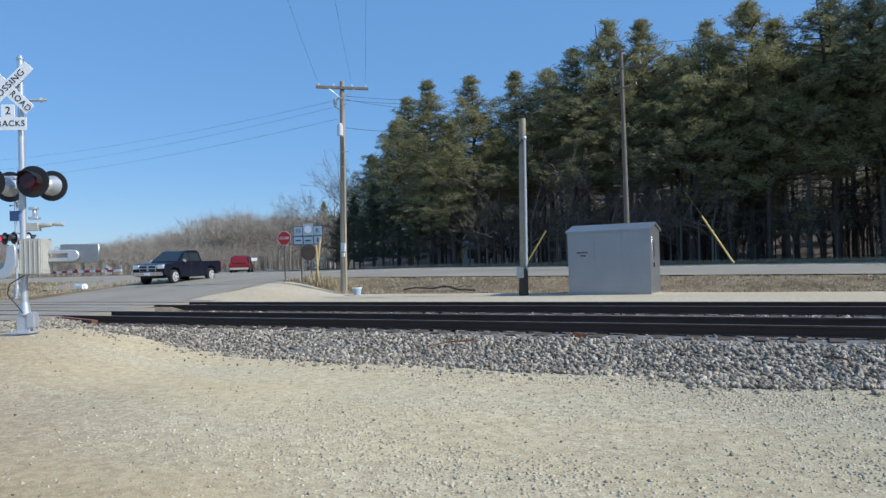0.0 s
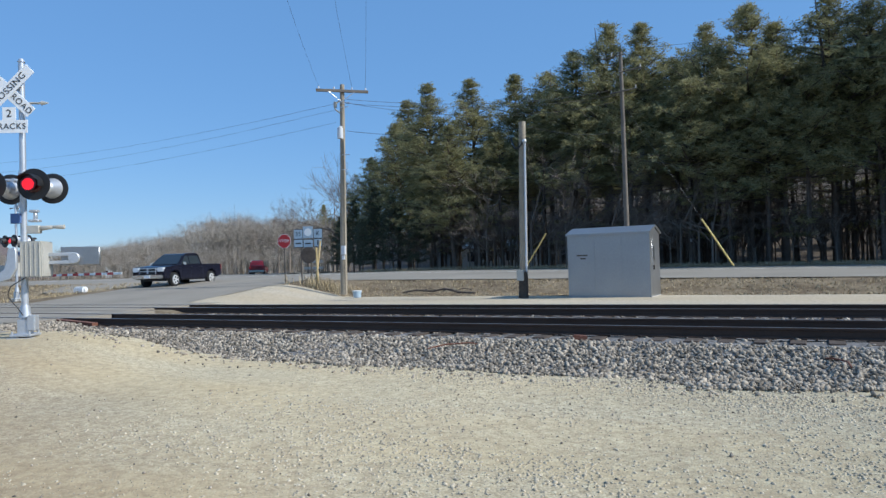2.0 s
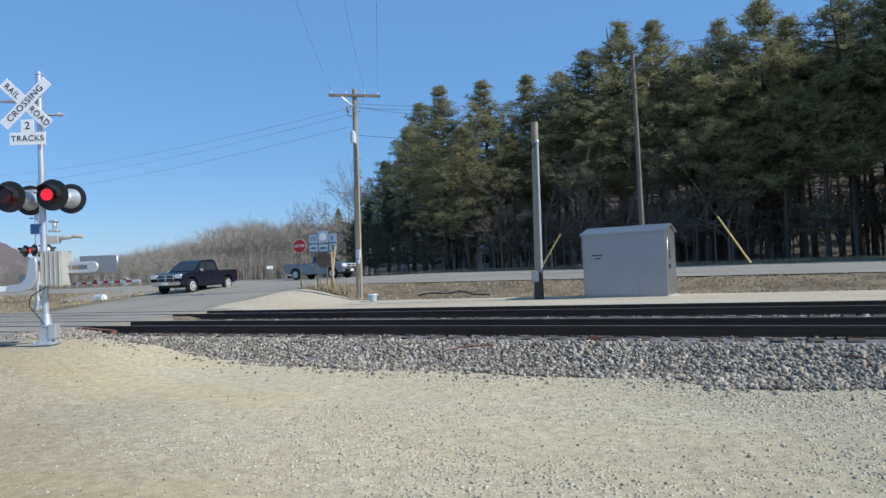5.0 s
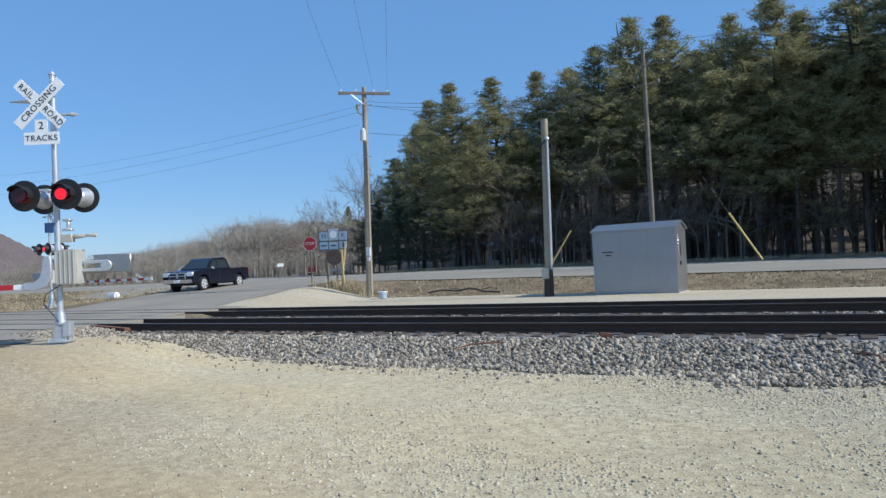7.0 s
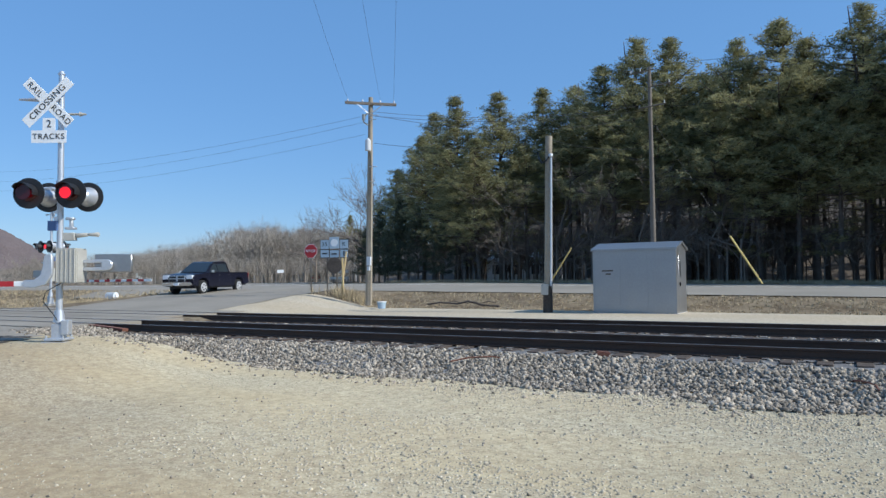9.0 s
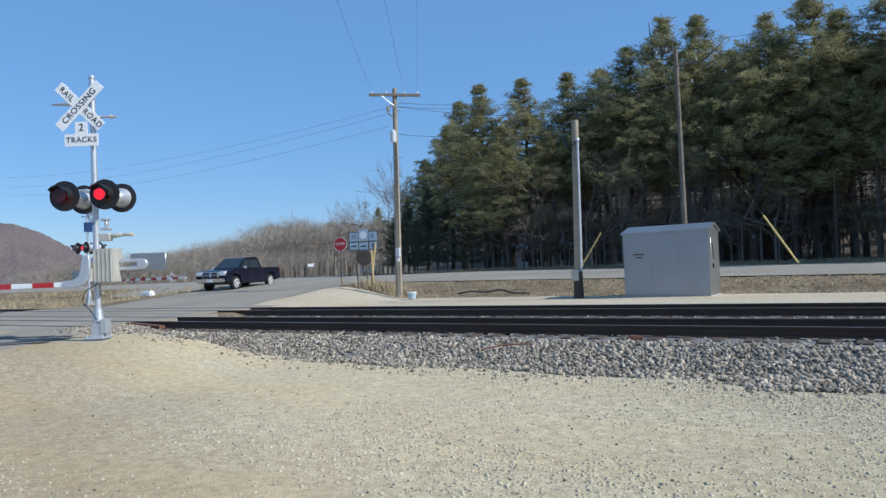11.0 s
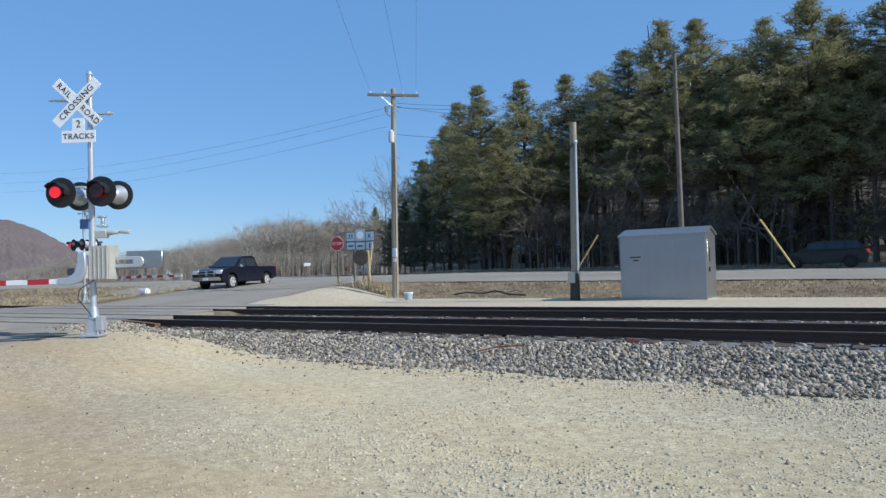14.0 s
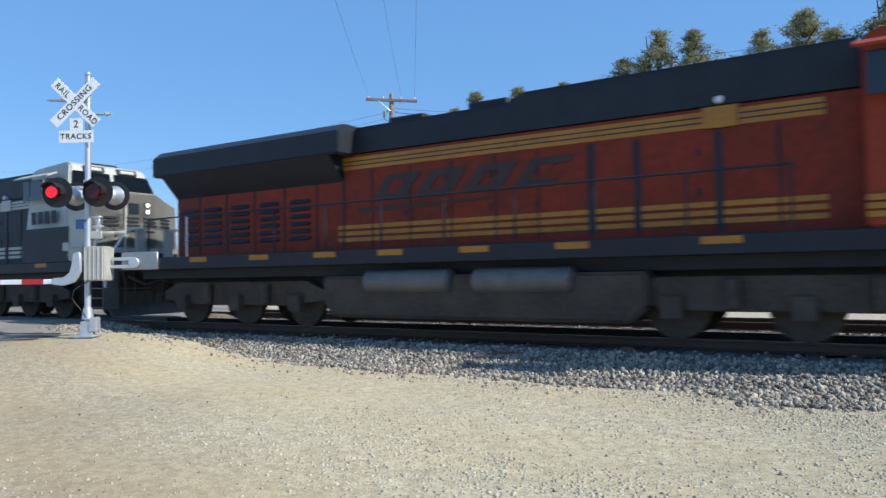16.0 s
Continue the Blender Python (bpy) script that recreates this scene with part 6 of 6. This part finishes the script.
    box(bm, 1.02, 0, 1.62, 0.14, 1.95, 0.14)
    part("anticlimber", bevelled(bm, 0.02, 1), M_POST if stripe is M_LOCOYEL else stripe, L, "yellow anticlimber lip")
    bm = B()
    prism(bm, [(0.72, 0.92), (0.98, 0.45), (1.22, 0.12), (1.16, 0.12), (0.90, 0.45), (0.62, 0.92)], -1.32, 1.32)
    for v in bm.verts:
        if v.co.z < 0.6:
            v.co.x -= 0.45 * (abs(v.co.y) > 1)
            v.co.y *= 0.92
    part("plow", bm, M_PLOW, L, "grey snow plow", smooth=False)
    # made-up box that stands in for the dark interior behind the plow
    bm = B()
    box(bm, 0.45, 0, 1.2, 0.5, 2.0, 0.75)
    part("dark_front_filler", bm, M_UNDER, L, smooth=False)
    # made-up filler boxes that stop light showing through the bogies
    for xa, xb in ((-7.3, -1.0), (-19.6, -13.5)):
        bm = B()
        box(bm, (xa + xb) / 2, 0, 0.93, xb - xa, 1.3, 0.95)
        part("underbody_filler", bm, M_UNDER, L, "plain dark filler box that blocks light between the wheels", smooth=False)
    bm = B()
    box(bm, 1.2, 0, 0.90, 0.7, 0.26, 0.3)
    box(bm, 1.5, 0, 0.88, 0.26, 0.34, 0.36)
    part("coupler", bevelled(bm, 0.05), M_UNDER, L, "knuckle coupler")
    for k in range(8):
        y = -1.05 + 0.3 * k
        bm = B()
        bent(bm, [(0.88, y, 1.48), (1.02, y + 0.03, 1.2), (1.04, y + 0.06, 0.75), (1.06, y, 0.5)], 0.03, 6)
        part("air_hose", bm, M_UNDER, L)
    bm = B()
    bent(bm, [(1.0, -0.9, 1.25), (1.18, -0.5, 1.0), (1.2, 0.0, 1.12), (1.18, 0.5, 0.98), (1.0, 0.9, 1.25)], 0.035)
    part("safety_chain", bm, M_PLOW, L)
    for z in (3.18, 3.38):
        bm = B()
        rod(bm, (0.24, 0.22, z), (0.30, 0.22, z), 0.10, seg=14)
        hl = part("headlight", bm, M_PLOW, L)
        bm = B()
        rod(bm, (0.30, 0.22, z), (0.31, 0.22, z), 0.06, seg=14)
        part("lamp_glass", bm, M_LAMP, hl, "lit headlight")
    bm = B()
    box(bm, 0.265, -0.22, 3.25, 0.06, 0.32, 0.32)
    part("nose_window", bevelled(bm, 0.012, 1), M_GLASS, L)
    bm = B()
    box(bm, 0.28, -0.52, 2.75, 0.06, 0.05, 1.7)
    part("nose_seam", bm, cabm, L)
    for k in range(4):
        y = -0.90 + 0.60 * k
        x = 0.30 if abs(y) < 0.5 else 0.30 - 0.31 * (abs(y) - 0.5)
        turn = 0 if abs(y) < 0.5 else (-17 if y > 0 else 17)
        for z, w in ((2.97, 0.46), (2.86, 0.40), (2.75, 0.46)):
            bm = B()
            box(bm, x, y, z, 0.016, w, 0.055, pose(0, 0, 0, 0, 0, -turn))
            part("logo_bar", bm, M_LOCODARK, L, "dark emblem stroke", smooth=False)
    bm = B()
    box(bm, 0.30, 0, 2.58, 0.016, 0.9, 0.06)
    part("logo_bar", bm, M_LOCODARK, L, smooth=False)
    bm = B()
    box(bm, 0.30, 0, 2.02, 0.02, 1.0, 0.14)
    part("nose_stripe", bm, stripe, L, smooth=False)
    for s in (-1, 1):
        bm = B()
        box(bm, 0.145, s * 0.985, 2.02, 0.02, 0.98, 0.14, pose(0, 0, 0, 0, 0, s * 17.2))
        part("nose_stripe", bm, stripe, L, smooth=False)
        bm = B()
        box(bm, 0.145, s * 0.985, 1.83, 0.02, 0.98, 0.22, pose(0, 0, 0, 0, 0, s * 17.2))
        part("nose_skirt", bm, M_LOCODARK, L, "dark skirt of the nose", smooth=False)
    bm = B()
    box(bm, -2.1, 0, 4.73, 1.1, 0.9, 0.10)
    part("air_conditioner", bevelled(bm, 0.03), M_LOCODARK, L)
    return L


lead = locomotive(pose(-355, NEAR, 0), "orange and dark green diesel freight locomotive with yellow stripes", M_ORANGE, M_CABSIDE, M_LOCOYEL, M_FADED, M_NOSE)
second = locomotive(pose(-378, NEAR, 0), "dark locomotive with a cream cab and nose", M_LOCODARK, M_CREAM, M_CREAM, M_LOCODARK, M_CREAM)


# ---- what moves ----
def train_x(t):
    return -7.25 + 21.3 * (t - 15.5)


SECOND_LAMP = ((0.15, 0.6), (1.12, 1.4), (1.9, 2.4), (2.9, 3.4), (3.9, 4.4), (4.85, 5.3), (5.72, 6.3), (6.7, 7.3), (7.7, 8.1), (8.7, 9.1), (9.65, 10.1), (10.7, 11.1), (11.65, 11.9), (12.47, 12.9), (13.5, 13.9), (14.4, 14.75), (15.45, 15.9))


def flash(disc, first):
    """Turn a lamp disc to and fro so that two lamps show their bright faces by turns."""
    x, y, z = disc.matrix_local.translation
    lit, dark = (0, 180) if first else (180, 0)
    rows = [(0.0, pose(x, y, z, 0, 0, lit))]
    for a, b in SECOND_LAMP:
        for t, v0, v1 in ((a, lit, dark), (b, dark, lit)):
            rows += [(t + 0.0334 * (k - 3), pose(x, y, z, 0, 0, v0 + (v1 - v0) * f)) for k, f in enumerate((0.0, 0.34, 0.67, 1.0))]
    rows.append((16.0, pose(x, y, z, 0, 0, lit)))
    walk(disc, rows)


def motions():
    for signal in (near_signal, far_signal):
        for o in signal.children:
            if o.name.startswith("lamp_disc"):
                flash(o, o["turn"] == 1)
    for engine, gap in ((lead, 0.0), (second, -22.3)):
        walk(engine, [(t, pose(train_x(t) + gap, NEAR, 0)) for t in (0.0, 4.0, 8.0, 12.0, 16.0)])
    walk(passing_truck, [(t, pose(-1.8 + 25.0 * (t - 6.3), 42.3, 0.565 - 0.0114 * (min(6, max(-26, -1.8 + 25 * (t - 6.3))) + 10))) for t in (0.0, 3.0, 5.2, 5.4, 5.6, 5.8, 6.0, 6.2, 6.4, 6.6, 6.8, 9.0, 12.0, 16.0)])
    walk(dark_car, [(t, pose(-26.8 - 24.0 * (t - 15.0), 45.6, 0.585 - 0.0114 * (min(6, max(-26, -26.8 - 24 * (t - 15))) + 10), 0, 0, 180)) for t in (0.0, 4.0, 8.0, 12.0, 13.0, 13.4, 13.8, 14.2, 14.6, 15.0, 15.4, 16.0)])
    rows = []
    for t, y in ((0.0, 51.0), (1.5, 60.0), (3.5, 74.0), (5.0, 87.0), (7.0, 104.0), (9.0, 114.0), (12.0, 120.0), (16.0, 126.0)):
        rows.append((t, pose(away_x(y), y, 0.63, 0, 0, 126.8)))
    walk(red_car, rows)


motions()
